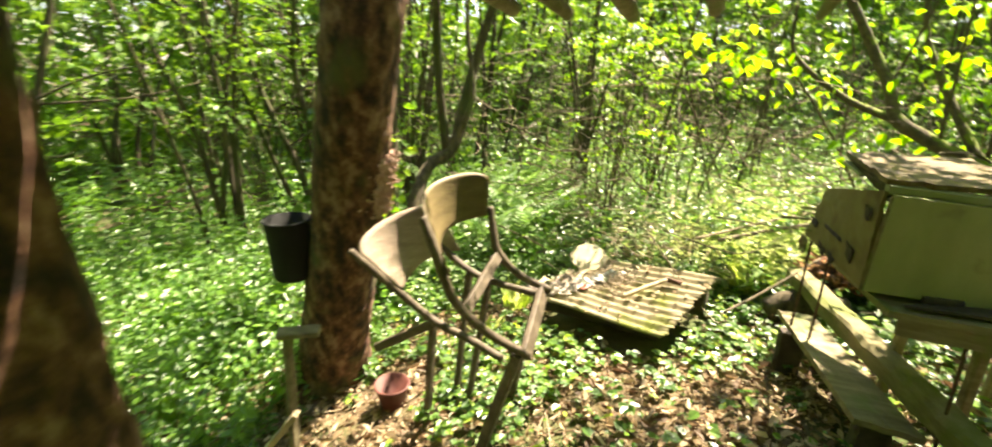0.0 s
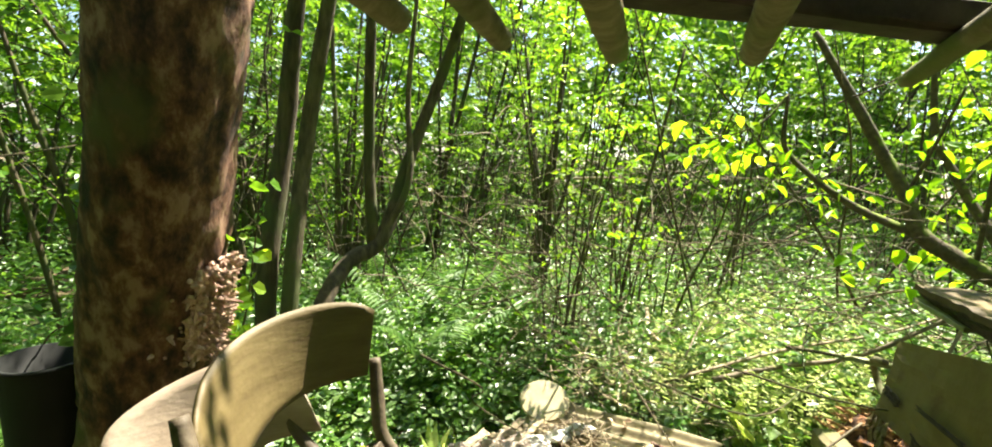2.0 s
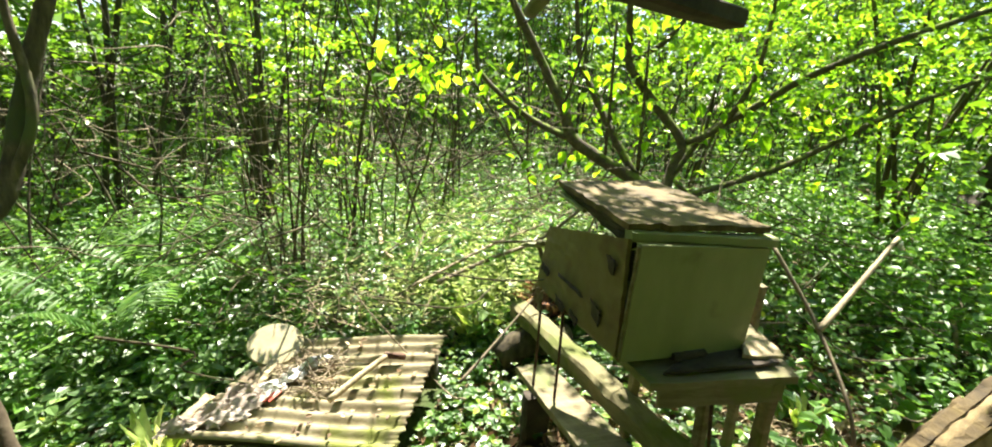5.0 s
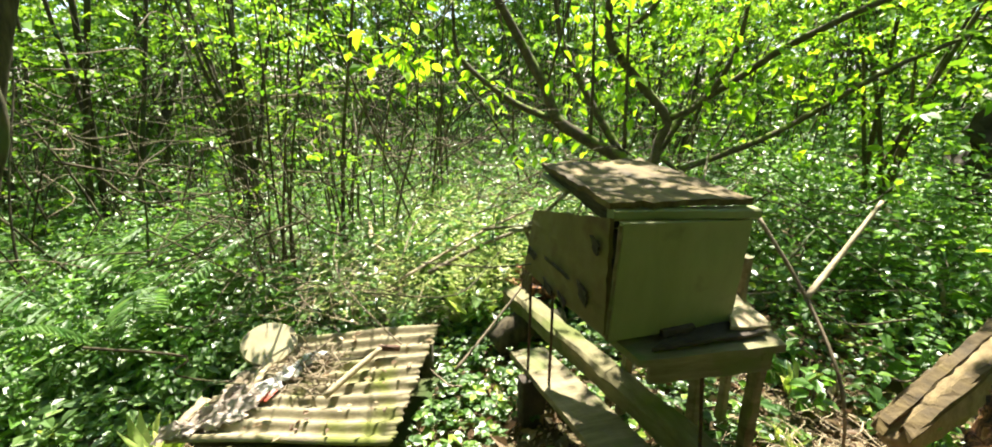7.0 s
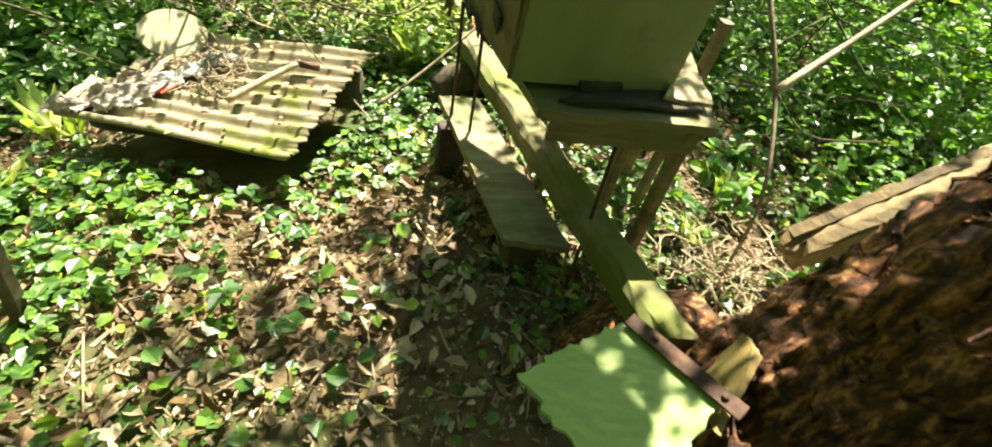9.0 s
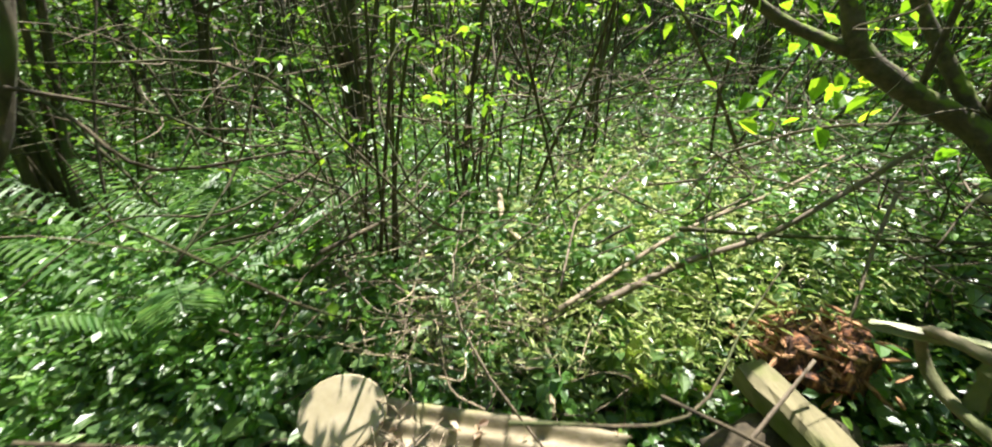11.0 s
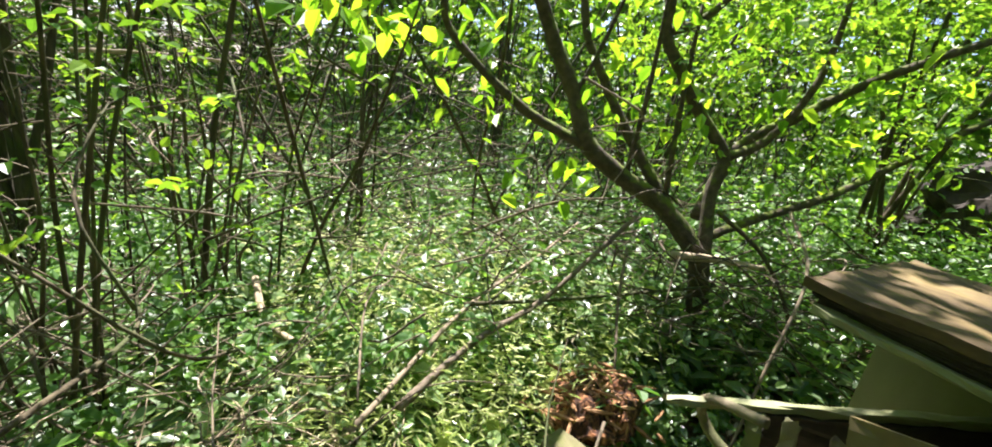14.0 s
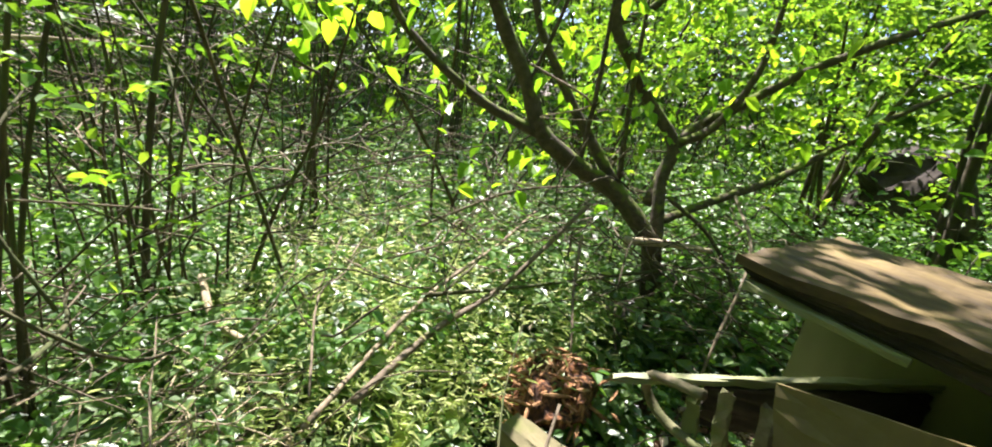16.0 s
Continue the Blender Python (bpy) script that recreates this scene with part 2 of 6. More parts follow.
LITTER = leaf_material("dead leaf brown", [(0.0, (0.06, 0.035, 0.018)), (0.3, (0.15, 0.095, 0.05)), (0.6, (0.3, 0.22, 0.125)), (1.0, (0.55, 0.46, 0.32))], 0.2, 0.6, 0.35)


# ---------- builders ----------
def ground_z(x, y):
    """Height of the woodland floor: it rises towards +x and rolls a little."""
    x, y = np.asarray(x, float), np.asarray(y, float)
    return (-0.14 + 0.15 * 4.5 * np.tanh(x / 4.5) + 0.03 * np.sin(1.7 * x + 0.6 * y) + 0.03 * np.sin(1.3 * y - 0.9 * x + 1) + 0.05 * np.sin(0.31 * x + 0.27 * y))


def gz(x, y):
    return float(ground_z(x, y))


def quads_mesh(name, verts, quads, mat, smooth=False):
    """Large quad meshes straight from arrays."""
    me = bpy.data.meshes.new(name)
    nv, nf = len(verts), len(quads)
    me.vertices.add(nv)
    me.vertices.foreach_set("co", np.ascontiguousarray(verts, np.float32).ravel())
    me.loops.add(nf * 4)
    me.loops.foreach_set("vertex_index", np.ascontiguousarray(quads, np.int32).ravel())
    me.polygons.add(nf)
    me.polygons.foreach_set("loop_start", np.arange(0, nf * 4, 4, dtype=np.int32))
    me.polygons.foreach_set("use_smooth", np.full(nf, smooth))
    me.materials.append(mat)
    me.update(calc_edges=True)
    me.validate()
    return me


def thing(name, loc, label, category, group=""):
    ob = new(name)
    ob.location = loc
    ob.empty_display_size = 0.1
    return tagged(ob, label, category, group)


def part(name, data, material, parent, label=""):
    """Links a bmesh (in world metres) as one mesh under a thing or a part."""
    if isinstance(data, bmesh.types.BMesh):
        me = bpy.data.meshes.new(name)
        data.to_mesh(me)
        data.free()
        me.materials.append(material)
    else:
        me = data
    base = Vector((0, 0, 0))
    up = parent
    while up is not None:
        base += up.location
        up = up.parent
    me.transform(Matrix.Translation(-base))
    ob = new(name, me)
    ob.parent = parent
    return tagged(ob, label)


def single(name, data, material, label, category, group="", kind="", loc=(0, 0, 0)):
    """A thing that is one mesh, given in world metres, with its origin at loc."""
    if isinstance(data, bmesh.types.BMesh):
        me = bpy.data.meshes.new(name)
        data.to_mesh(me)
        data.free()
        me.materials.append(material)
    else:
        me = data
    me.transform(Matrix.Translation(-Vector(loc)))
    ob = new(name, me)
    ob.location = loc
    return tagged(ob, label, category, group, kind)


def spline(points, steps):
    """Catmull-Rom through the points (with any number of columns)."""
    p = np.asarray(points, float)
    p = np.vstack([2 * p[0] - p[1], p, 2 * p[-1] - p[-2]])
    out = []
    for i in range(1, len(p) - 2):
        t = np.linspace(0, 1, steps, endpoint=False)[:, None]
        a, b, c, d = p[i - 1], p[i], p[i + 1], p[i + 2]
        out.append(0.5 * (2 * b + (c - a) * t + (2 * a - 5 * b + 4 * c - d) * t**2 + (3 * b - a - 3 * c + d) * t**3))
    return np.vstack(out + [p[-2][None]])


def tube_arrays(points, radii, sides=8, rough=0.0, steps=5, seed=0, flare=0.0):
    """A tapered, slightly uneven tube along a curve: (verts, quads), ends closed by small rings."""
    rows = spline(np.c_[np.asarray(points, float), np.asarray(radii, float)], steps)
    c, r = rows[:, :3], rows[:, 3]
    d = np.gradient(c, axis=0)
    d /= np.linalg.norm(d, axis=1)[:, None] + 1e-9
    ref = np.array([0.0, 0, 1]) if abs(d[0, 2]) < 0.9 else np.array([1.0, 0, 0])
    u = np.cross(d, ref)
    u /= np.linalg.norm(u, axis=1)[:, None] + 1e-9
    v = np.cross(d, u)
    a = np.linspace(0, 2 * np.pi, sides, endpoint=False)
    g = np.random.default_rng(seed)
    wob = 1 + rough * (g.random((len(c), sides)) - 0.5) + rough * 0.8 * np.sin(a * 3 + g.random() * 6)[None] * 0.5
    if flare:
        wob *= 1 + flare * np.exp(-np.arange(len(c)) / 2.2)[:, None] * (1 + 0.45 * np.sin(a * 4 + 1)[None])
    ring = c[:, None] + (np.cos(a)[None, :, None] * u[:, None] + np.sin(a)[None, :, None] * v[:, None]) * (r[:, None] * wob)[..., None]
    n, s = len(c), sides
    verts = np.vstack([ring.reshape(-1, 3), ring[0] * 0.05 + c[0] * 0.95, ring[-1] * 0.05 + c[-1] * 0.95])
    i, j = np.meshgrid(np.arange(n - 1), np.arange(s), indexing="ij")
    k = (j + 1) % s
    q = np.stack([i * s + j, i * s + k, (i + 1) * s + k, (i + 1) * s + j], -1).reshape(-1, 4)
    jj = np.arange(s)
    kk = (jj + 1) % s
    q = np.vstack([q, np.stack([n * s + jj, n * s + kk, kk, jj], -1), np.stack([(n - 1) * s + jj, (n - 1) * s + kk, n * s + s + kk, n * s + s + jj], -1)])
    return verts, q


def join_arrays(parts):
    vs, qs, o = [], [], 0
    for v, q in parts:
        vs.append(v)
        qs.append(q + o)
        o += len(v)
    return np.vstack(vs), np.vstack(qs)


def tube(name, points, radii, mat, **kw):
    v, q = tube_arrays(points, radii, **kw)
    return quads_mesh(name, v, q, mat, True)


def plank(p0, p1, width, thick, up=(0, 0, 1), cuts=8, worn=0.004, seed=1, ragged=0.0):
    """A board from p0 to p1 (its top's middle line), with worn, bevelled edges and uneven ends."""
    p0, p1, up = Vector(p0), Vector(p1), Vector(up)
    ax = (p1 - p0).normalized()
    side = ax.cross(up).normalized()
    nrm = side.cross(ax).normalized()
    g = random.Random(seed)
    bm = bmesh.new()
    e = min(thick, width) * 0.18
    prof = [(-width / 2 + e, 0), (width / 2 - e, 0), (width / 2, -e), (width / 2, -thick + e), (width / 2 - e, -thick), (-width / 2 + e, -thick), (-width / 2, -thick + e), (-width / 2, -e)]
    rings = []
    for i in range(cuts + 1):
        t = i / cuts
        end = i in (0, cuts)
        ring = []
        for a, b in prof:
            slide = g.uniform(-ragged, ragged) if end else 0
            ring.append(bm.verts.new(p0.lerp(p1, t) + ax * slide + side * (a + g.uniform(-worn, worn)) + nrm * (b + g.uniform(-worn, worn) * 0.6)))
        rings.append(ring)
    for r0, r1 in zip(rings, rings[1:]):
        for k in range(8):
            bm.faces.new((r0[k], r0[(k + 1) % 8], r1[(k + 1) % 8], r1[k]))
    bm.faces.new(rings[0][::-1])
    bm.faces.new(rings[-1])
    bmesh.ops.recalc_face_normals(bm, faces=bm.faces)
    return bm


def slab(corners, thick, cells=6, worn=0.004, ragged=0.0, seed=3, curl=0.0):
    """A board from four top corners (in order round it), with thickness, small unevenness and ragged rims."""
    a, b, c, d = (Vector(p) for p in corners)
    nrm = (b - a).cross(d - a).normalized()
    if nrm.z < 0 and abs(nrm.z) > 0.3:
        nrm.negate()
    g = random.Random(seed)
    bm = bmesh.new()
    top, bot = [], []
    for i in range(cells + 1):
        rt, rb = [], []
        for j in range(cells + 1):
            u, v = i / cells, j / cells
            p = a.lerp(b, u).lerp(d.lerp(c, u), v)
            rim = i in (0, cells) or j in (0, cells)
            if rim and ragged:
                mid = (a + b + c + d) / 4
                p += (mid - p) * g.uniform(0, ragged)
            w = nrm * (g.uniform(-worn, worn) + curl * ((u - 0.5) ** 2 + (v - 0.5) ** 2))
            rt.append(bm.verts.new(p + w))
            rb.append(bm.verts.new(p + w - nrm * thick))
        top.append(rt)
        bot.append(rb)
    n = cells
    for i in range(n):
        for j in range(n):
            bm.faces.new((top[i][j], top[i + 1][j], top[i + 1][j + 1], top[i][j + 1]))
            bm.faces.new((bot[i][j], bot[i][j + 1], bot[i + 1][j + 1], bot[i + 1][j]))
    for i in range(n):
        bm.faces.new((top[i][0], bot[i][0], bot[i + 1][0], top[i + 1][0]))
        bm.faces.new((top[i][n], top[i + 1][n], bot[i + 1][n], bot[i][n]))
        bm.faces.new((top[0][i], top[0][i + 1], bot[0][i + 1], bot[0][i]))
        bm.faces.new((top[n][i], bot[n][i], bot[n][i + 1], top[n][i + 1]))
    bmesh.ops.recalc_face_normals(bm, faces=bm.faces)
    return bm


def leaf_arrays(centre, axis, normal, size, width, cup=0.12, droop=0.12):
    """Many leaf blades as (verts, quads): each a folded blade of two quads, from its base along axis."""
    axis = axis / (np.linalg.norm(axis, axis=1)[:, None] + 1e-9)
    side = np.cross(axis, normal)
    side /= np.linalg.norm(side, axis=1)[:, None] + 1e-9
    nrm = np.cross(side, axis)
    s, w = size[:, None], (size * width)[:, None]
    base = centre
    l1, r1 = base + axis * s * 0.33 - side * w * 0.5 + nrm * s * cup, base + axis * s * 0.33 + side * w * 0.5 + nrm * s * cup
    l2, r2 = base + axis * s * 0.72 - side * w * 0.36 + nrm * s * cup * 0.3, base + axis * s * 0.72 + side * w * 0.36 + nrm * s * cup * 0.3
    tip = base + axis * s - nrm * s * droop
    v = np.stack([base, r1, r2, tip, l2, l1], 1).reshape(-1, 3)
    o = (np.arange(len(centre)) * 6)[:, None]
    q = np.concatenate([o + [0, 1, 2, 3], o + [0, 3, 4, 5]], 1).reshape(-1, 4)
    return v, q


def leaves(name, centre, axis, normal, size, width, mat, cup=0.12, droop=0.12):
    return quads_mesh(name, *leaf_arrays(centre, axis, normal, size, width, cup, droop), mat)


def unit(n, g, lift=0.0, spread=1.0):
    a = g.random(n) * 2 * np.pi
    z = lift + spread * (g.random(n) - 0.5)
    return np.stack([np.cos(a), np.sin(a), z], 1)


def sprays(centres, heading, n_leaf, length, leaf, g, flat=0.35):
    """Leafy twigs: along each twig leaves alternate in a loose plane. Gives the arrays for leaves()."""
    m = len(centres)
    heading = heading / (np.linalg.norm(heading, axis=1)[:, None] + 1e-9)
    up = np.tile([0.0, 0, 1], (m, 1)) + g.normal(0, flat, (m, 3))
    side = np.cross(heading, up)
    side /= np.linalg.norm(side, axis=1)[:, None] + 1e-9
    nrm = np.cross(side, heading)
    t = (np.arange(n_leaf) + 0.5) / n_leaf
    sgn = np.where(np.arange(n_leaf) % 2, 1.0, -1.0)
    L = (length * g.uniform(0.6, 1.3, m))[:, None, None]
    c = centres[:, None] + heading[:, None] * L * t[None, :, None] - np.array([0, 0, 1]) * (L * 0.25 * (t**2)[None, :, None])
    ax = heading[:, None] * 0.6 + side[:, None] * sgn[None, :, None] * 0.9 + g.normal(0, 0.3, (m, n_leaf, 3)) - np.array([0, 0, 0.25])
    nn = nrm[:, None] + g.normal(0, 0.35, (m, n_leaf, 3))
    sz = leaf * g.uniform(0.6, 1.25, (m, n_leaf))
    return c.reshape(-1, 3), ax.reshape(-1, 3), nn.reshape(-1, 3), sz.ravel()


# ---------- ground ----------
def build_ground():
    s = np.linspace(-1, 1, 221)
    axis = np.sign(s) * (7 * np.abs(s) + 63 * np.abs(s) ** 4)
    X, Y = np.meshgrid(axis + 1.0, axis + 2.5, indexing="ij")
    Z = ground_z(X, Y) + 0.012 * np.sin(9 * X + 4 * Y) * np.sin(8 * Y - 3 * X) + rng.normal(0, 0.006, X.shape) * (np.hypot(X - 1, Y - 2) < 8)
    v = np.stack([X, Y, Z], -1).reshape(-1, 3)
    n = len(s)
    i, j = np.meshgrid(np.arange(n - 1), np.arange(n - 1), indexing="ij")
    q = np.stack([i * n + j, (i + 1) * n + j, (i + 1) * n + j + 1, i * n + j + 1], -1).reshape(-1, 4)
    ob = new("ground", quads_mesh("ground", v, q, SOIL, True))
    tagged(ob, "dark woodland soil under leaf litter", "ground", kind="structure")


build_ground()


# ---------- trees of the foreground ----------
def lean(x0, y0, x1, y1, z):
    k = (z - 0.1) / 1.9
    return (x0 + (x1 - x0) * k, y0 + (y1 - y0) * k, z)


TR = (-1.043, 1.668, -0.498, 1.427)


def big_trunk(name, pts, rad, label, seed, scales=500, height=9.0):
    base = pts[0]
    t = thing(name, (base[0], base[1], gz(base[0], base[1])), label, "tree")
    v, q = tube_arrays(pts, rad, sides=72, rough=0.02, steps=34, seed=seed, flare=0.3)
    out = []
    for p in v:
        x = Vector(p)
        s = Vector((x.x * 17, x.y * 17, x.z * 6))
        plate = noise.noise(s) * 0.011 + abs(noise.noise(s * 2.3)) * 0.011 + noise.noise(x * 3) * 0.016
        c = lean(*TR, x.z) if seed == 11 else (-0.28, -0.13, 0)
        d = Vector((x.x - c[0], x.y - c[1], 0))
        out.append(x + d.normalized() * plate)
    part("trunk", quads_mesh("trunk", np.array(out), q, PINE, True), PINE, t)
    g = np.random.default_rng(seed + 5)
    n = 260
    top = np.array(pts[-1])
    c = top + g.normal(0, 1, (n, 3)) * [1.6, 1.6, 1.1]
    c, ax, nn, sz = sprays(c, unit(n, g), 10, 0.5, 0.09, g)
    part("crown", leaves("crown", c, ax, nn, sz, 0.6, G_FAR), G_FAR, t)
    return t


big_trunk("tree", [lean(*TR, z) for z in (-0.3, 0.1, 0.6, 1.2, 2.0, 3.2, 5.5)], [0.25, 0.215, 0.2, 0.19, 0.18, 0.16, 0.1], "thick leaning tree trunk with flaking reddish bark", 11, 650)
big_trunk("tree", [(-0.2, -0.2, -0.25), (-0.235, -0.15, 0.4), (-0.28, -0.12, 1.1), (-0.33, -0.12, 1.9), (-0.4, -0.1, 3.2), (-0.5, 0, 5)], [0.23, 0.2, 0.185, 0.175, 0.16, 0.1],
          "dark rough tree trunk at the shelter's edge", 12, 120)


# sun patch on the thick trunk's bark, put into a paler colour
def torn_bark():
    bm = bmesh.new()
    rows = []
    for i in range(40):
        row = []
        for j in range(26):
            z = 0.98 + 0.33 * i / 39
            cx, cy, _ = lean(*TR, z)
            w = 0.35 + 0.25 * math.sin(i / 39 * 3.1)
            a = radians(2) + (j / 25 - 0.5) * w * (1 + 0.5 * noise.noise(Vector((i * 0.35, 0, 7))))
            p = Vector((cx + math.cos(a) * 0.2, cy + math.sin(a) * 0.2, z))
            r = 0.012 + 0.01 * noise.noise(p * 40) + 0.014 * abs(noise.noise(p * 90)) - 0.05 * max(abs(j / 25 - 0.5) * 2 - 0.8, 0) - 0.05 * max(abs(i / 39 - 0.5) * 2 - 0.85, 0)
            row.append(bm.verts.new(p + Vector((math.cos(a), math.sin(a), 0)) * r))
        rows.append(row)
    for r0, r1 in zip(rows, rows[1:]):
        for k in range(25):
            if noise.noise(r0[k].co * 25) > -0.45:
                bm.faces.new((r0[k], r0[k + 1], r1[k + 1], r1[k]))
    bmesh.ops.delete(bm, geom=[v for v in bm.verts if not v.link_faces], context="VERTS")
    return bm


single("torn_bark", torn_bark(), SUNLIT_BARK, "sun patch on the trunk's rough bark, put into paler colour", "bark", loc=(-0.6, 1.5, 1.1))


# crumbs in the same sun-pale colour rough up the patch
def bark_crumbs():
    g = np.random.default_rng(131)
    bits = []
    for k in range(620):
        z = 0.97 + 0.36 * g.random() ** 0.9
        cx, cy, _ = lean(*TR, z)
        a = radians(20) + g.normal(0, 0.24) * (1 + 0.5 * (z < 1.15))
        n = np.array([math.cos(a), math.sin(a), 0.0])
        p = np.array([cx, cy, z]) + n * (0.203 + 0.03 * g.random() ** 2)
        d = (n * g.uniform(0.2, 0.9) + g.normal(0, 0.5, 3)) * g.uniform(0.008, 0.024)
        w = g.uniform(0.004, 0.01)
        bits.append(tube_arrays([p - d * 0.4, p + d * 0.3, p + d], [w, w, w * 0.4], sides=5, steps=2, seed=k))
    v, q = join_arrays(bits)
    single("bark_crumbs", quads_mesh("bark_crumbs", v, q, SUNLIT_BARK), SUNLIT_BARK, "bark crumbs clinging to the trunk, coloured pale pink for the sun patch", "bark", kind="stuff", loc=(-0.6, 1.5, 1.1))


bark_crumbs()


def leafy_stems(name, label, category, stems, mat, crown_mat, sprays_at=(), leaf=0.06, n_leaf=9, spray_len=0.3, seed=0, group=""):
    """A many-stemmed tree: each stem a mesh of its own, and one crown of leafy twigs."""
    base = stems[0][0][0]
    t = thing(name, (base[0], base[1], gz(base[0], base[1])), label, category, group)
    for k, (pts, rad) in enumerate(stems):
        v, q = tube_arrays(pts, rad, sides=9, rough=0.12, steps=6, seed=seed + k)
        part("stem", quads_mesh("stem", v, q, mat, True), mat, t)
    if len(sprays_at):
        g = np.random.default_rng(seed + 77)
        c = np.asarray(sprays_at, float)
        c, ax, nn, sz = sprays(c, unit(len(c), g, 0.0, 0.8), n_leaf, spray_len, leaf, g)
        part("crown", leaves("crown", c, ax, nn, sz, 0.62, crown_mat), crown_mat, t)
    return t


def cloud(centre, spread, n, seed):
    g = np.random.default_rng(seed)
    return np.asarray(centre) + g.normal(0, 1, (n, 3)) * np.asarray(spread)


# twin stems behind the thick trunk, and the forked one beside them
# crown out of view, thickened to shade the ground left of the trunk
leafy_stems("tree", "pair of slim ivy-dark tree stems rising from nettles", "tree",
            [([(-1.66, 2.98, -0.3), (-1.67, 2.98, 0.77), (-1.68, 3.13, 1.71), (-1.58, 3.1, 2.51), (-1.3, 3.0, 4.5)], [0.075, 0.07, 0.065, 0.06, 0.04]),
             ([(-1.48, 2.94, -0.3), (-1.46, 2.96, 0.59), (-1.51, 3.15, 1.72), (-1.37, 3.14, 2.53), (-1.0, 3.1, 4.4)], [0.065, 0.06, 0.055, 0.05, 0.035])],
            BARK, G_FAR, cloud((-1.2, 3.0, 4.6), (1.0, 0.9, 0.6), 330, 3), seed=20)
# unseen crown set forward of its stems to shade that ground too
leafy_stems("tree", "forked tree leaning out of a bent foot", "tree",
            [([(-1.36, 2.95, -0.25), (-1.32, 3.08, 0.5), (-1.34, 3.42, 0.84), (-1.2, 3.68, 1.02), (-1.1, 3.92, 1.73), (-0.94, 4.05, 2.36), (-0.76, 4.01, 2.84), (-0.3, 4.0, 4.3)], [0.07, 0.065, 0.062, 0.06, 0.052, 0.045, 0.04, 0.02]),
             ([(-1.25, 3.64, 0.98), (-1.31, 3.66, 1.4), (-1.34, 3.66, 1.78), (-1.28, 3.54, 2.67), (-1.2, 3.5, 4.2)], [0.05, 0.045, 0.042, 0.038, 0.02]),
             ([(-1.2, 3.68, 1.02), (-1.05, 3.8, 1.5), (-1.15, 3.9, 2.2), (-1.1, 3.9, 3.2)], [0.03, 0.028, 0.022, 0.014])],
            BARK, G_HAZEL, cloud((-0.4, 2.8, 4.2), (0.35, 0.4, 0.4), 170, 4), seed=30)


def hazel_clump(base, n, height, label, seed, leafn=120, tilt=0.35, rad=0.022, low=0.9):
    g = np.random.default_rng(seed)
    stems, tips = [], []
    for k in range(n):
        a = g.random() * 2 * np.pi
        out = np.array([math.cos(a), math.sin(a)]) * g.uniform(0.05, tilt)
        b0 = np.array([base[0], base[1]]) + g.normal(0, 0.09, 2)
        h = height * g.uniform(0.7, 1.1)
        z0 = gz(*b0) - 0.05
        pts = [(*(b0 + out * (f**1.4) * h + g.normal(0, 0.02, 2)), z0 + f * h) for f in (0, 0.18, 0.4, 0.65, 1.0)]
        r = rad * g.uniform(0.4, 1.3)
        stems.append((pts, [r, r * 0.9, r * 0.75, r * 0.55, r * 0.2]))
        tips += [np.array(pts[i]) + g.normal(0, 0.18, 3) for i in (2, 3, 3, 4, 4, 4) if pts[i][2] > low]
    tips = np.array(tips)
    tips = tips[g.integers(0, len(tips), leafn)] + g.normal(0, 0.16, (leafn, 3))
    return leafy_stems("hazel_bush", label, "bush", stems, BARK, G_HAZEL, tips, seed=seed, leaf=0.052, n_leaf=9, spray_len=0.3)


hazel_clump((0.3, 4.05), 11, 3.4, "clump of many thin upright hazel stems with fresh leaves", 41, 115, 0.2, 0.0085, 0.6)
hazel_clump((0.75, 4.7), 8, 3.0, "loose group of thin hazel stems", 42, 40, 0.3, 0.01)
hazel_clump((1.7, 5.6), 8, 3.2, "slender young hazel with pale green leaves", 43, 22, 0.32, 0.014)
hazel_clump((3.9, 7.4), 6, 3.6, "slender upright hazel stems in undergrowth", 44, 85, 0.18, 0.028)
hazel_clump((-0.4, 6.2), 9, 4.2, "hazel coppice with many spreading stems", 45, 170, 0.3, 0.035)
hazel_clump((-2.9, 5.6), 8, 4.4, "hazel coppice standing in nettles", 46, 170, 0.3, 0.04)
hazel_clump((-4.4, 3.6), 8, 4.4, "leaning hazel coppice stems", 47, 170, 0.3, 0.04)
hazel_clump((4.3, 5.2), 8, 3.6, "dense hazel bush with drooping twigs", 48, 200, 0.35, 0.025, 0.6)
hazel_clump((5.4, 3.6), 7, 3.4, "low hazel bush with bright leaves", 49, 220, 0.45, 0.025, 0.5)
hazel_clump((5.2, 1.6), 6, 3.6, "hazel bush beside the fallen wood", 50, 220, 0.45, 0.025, 1.2)


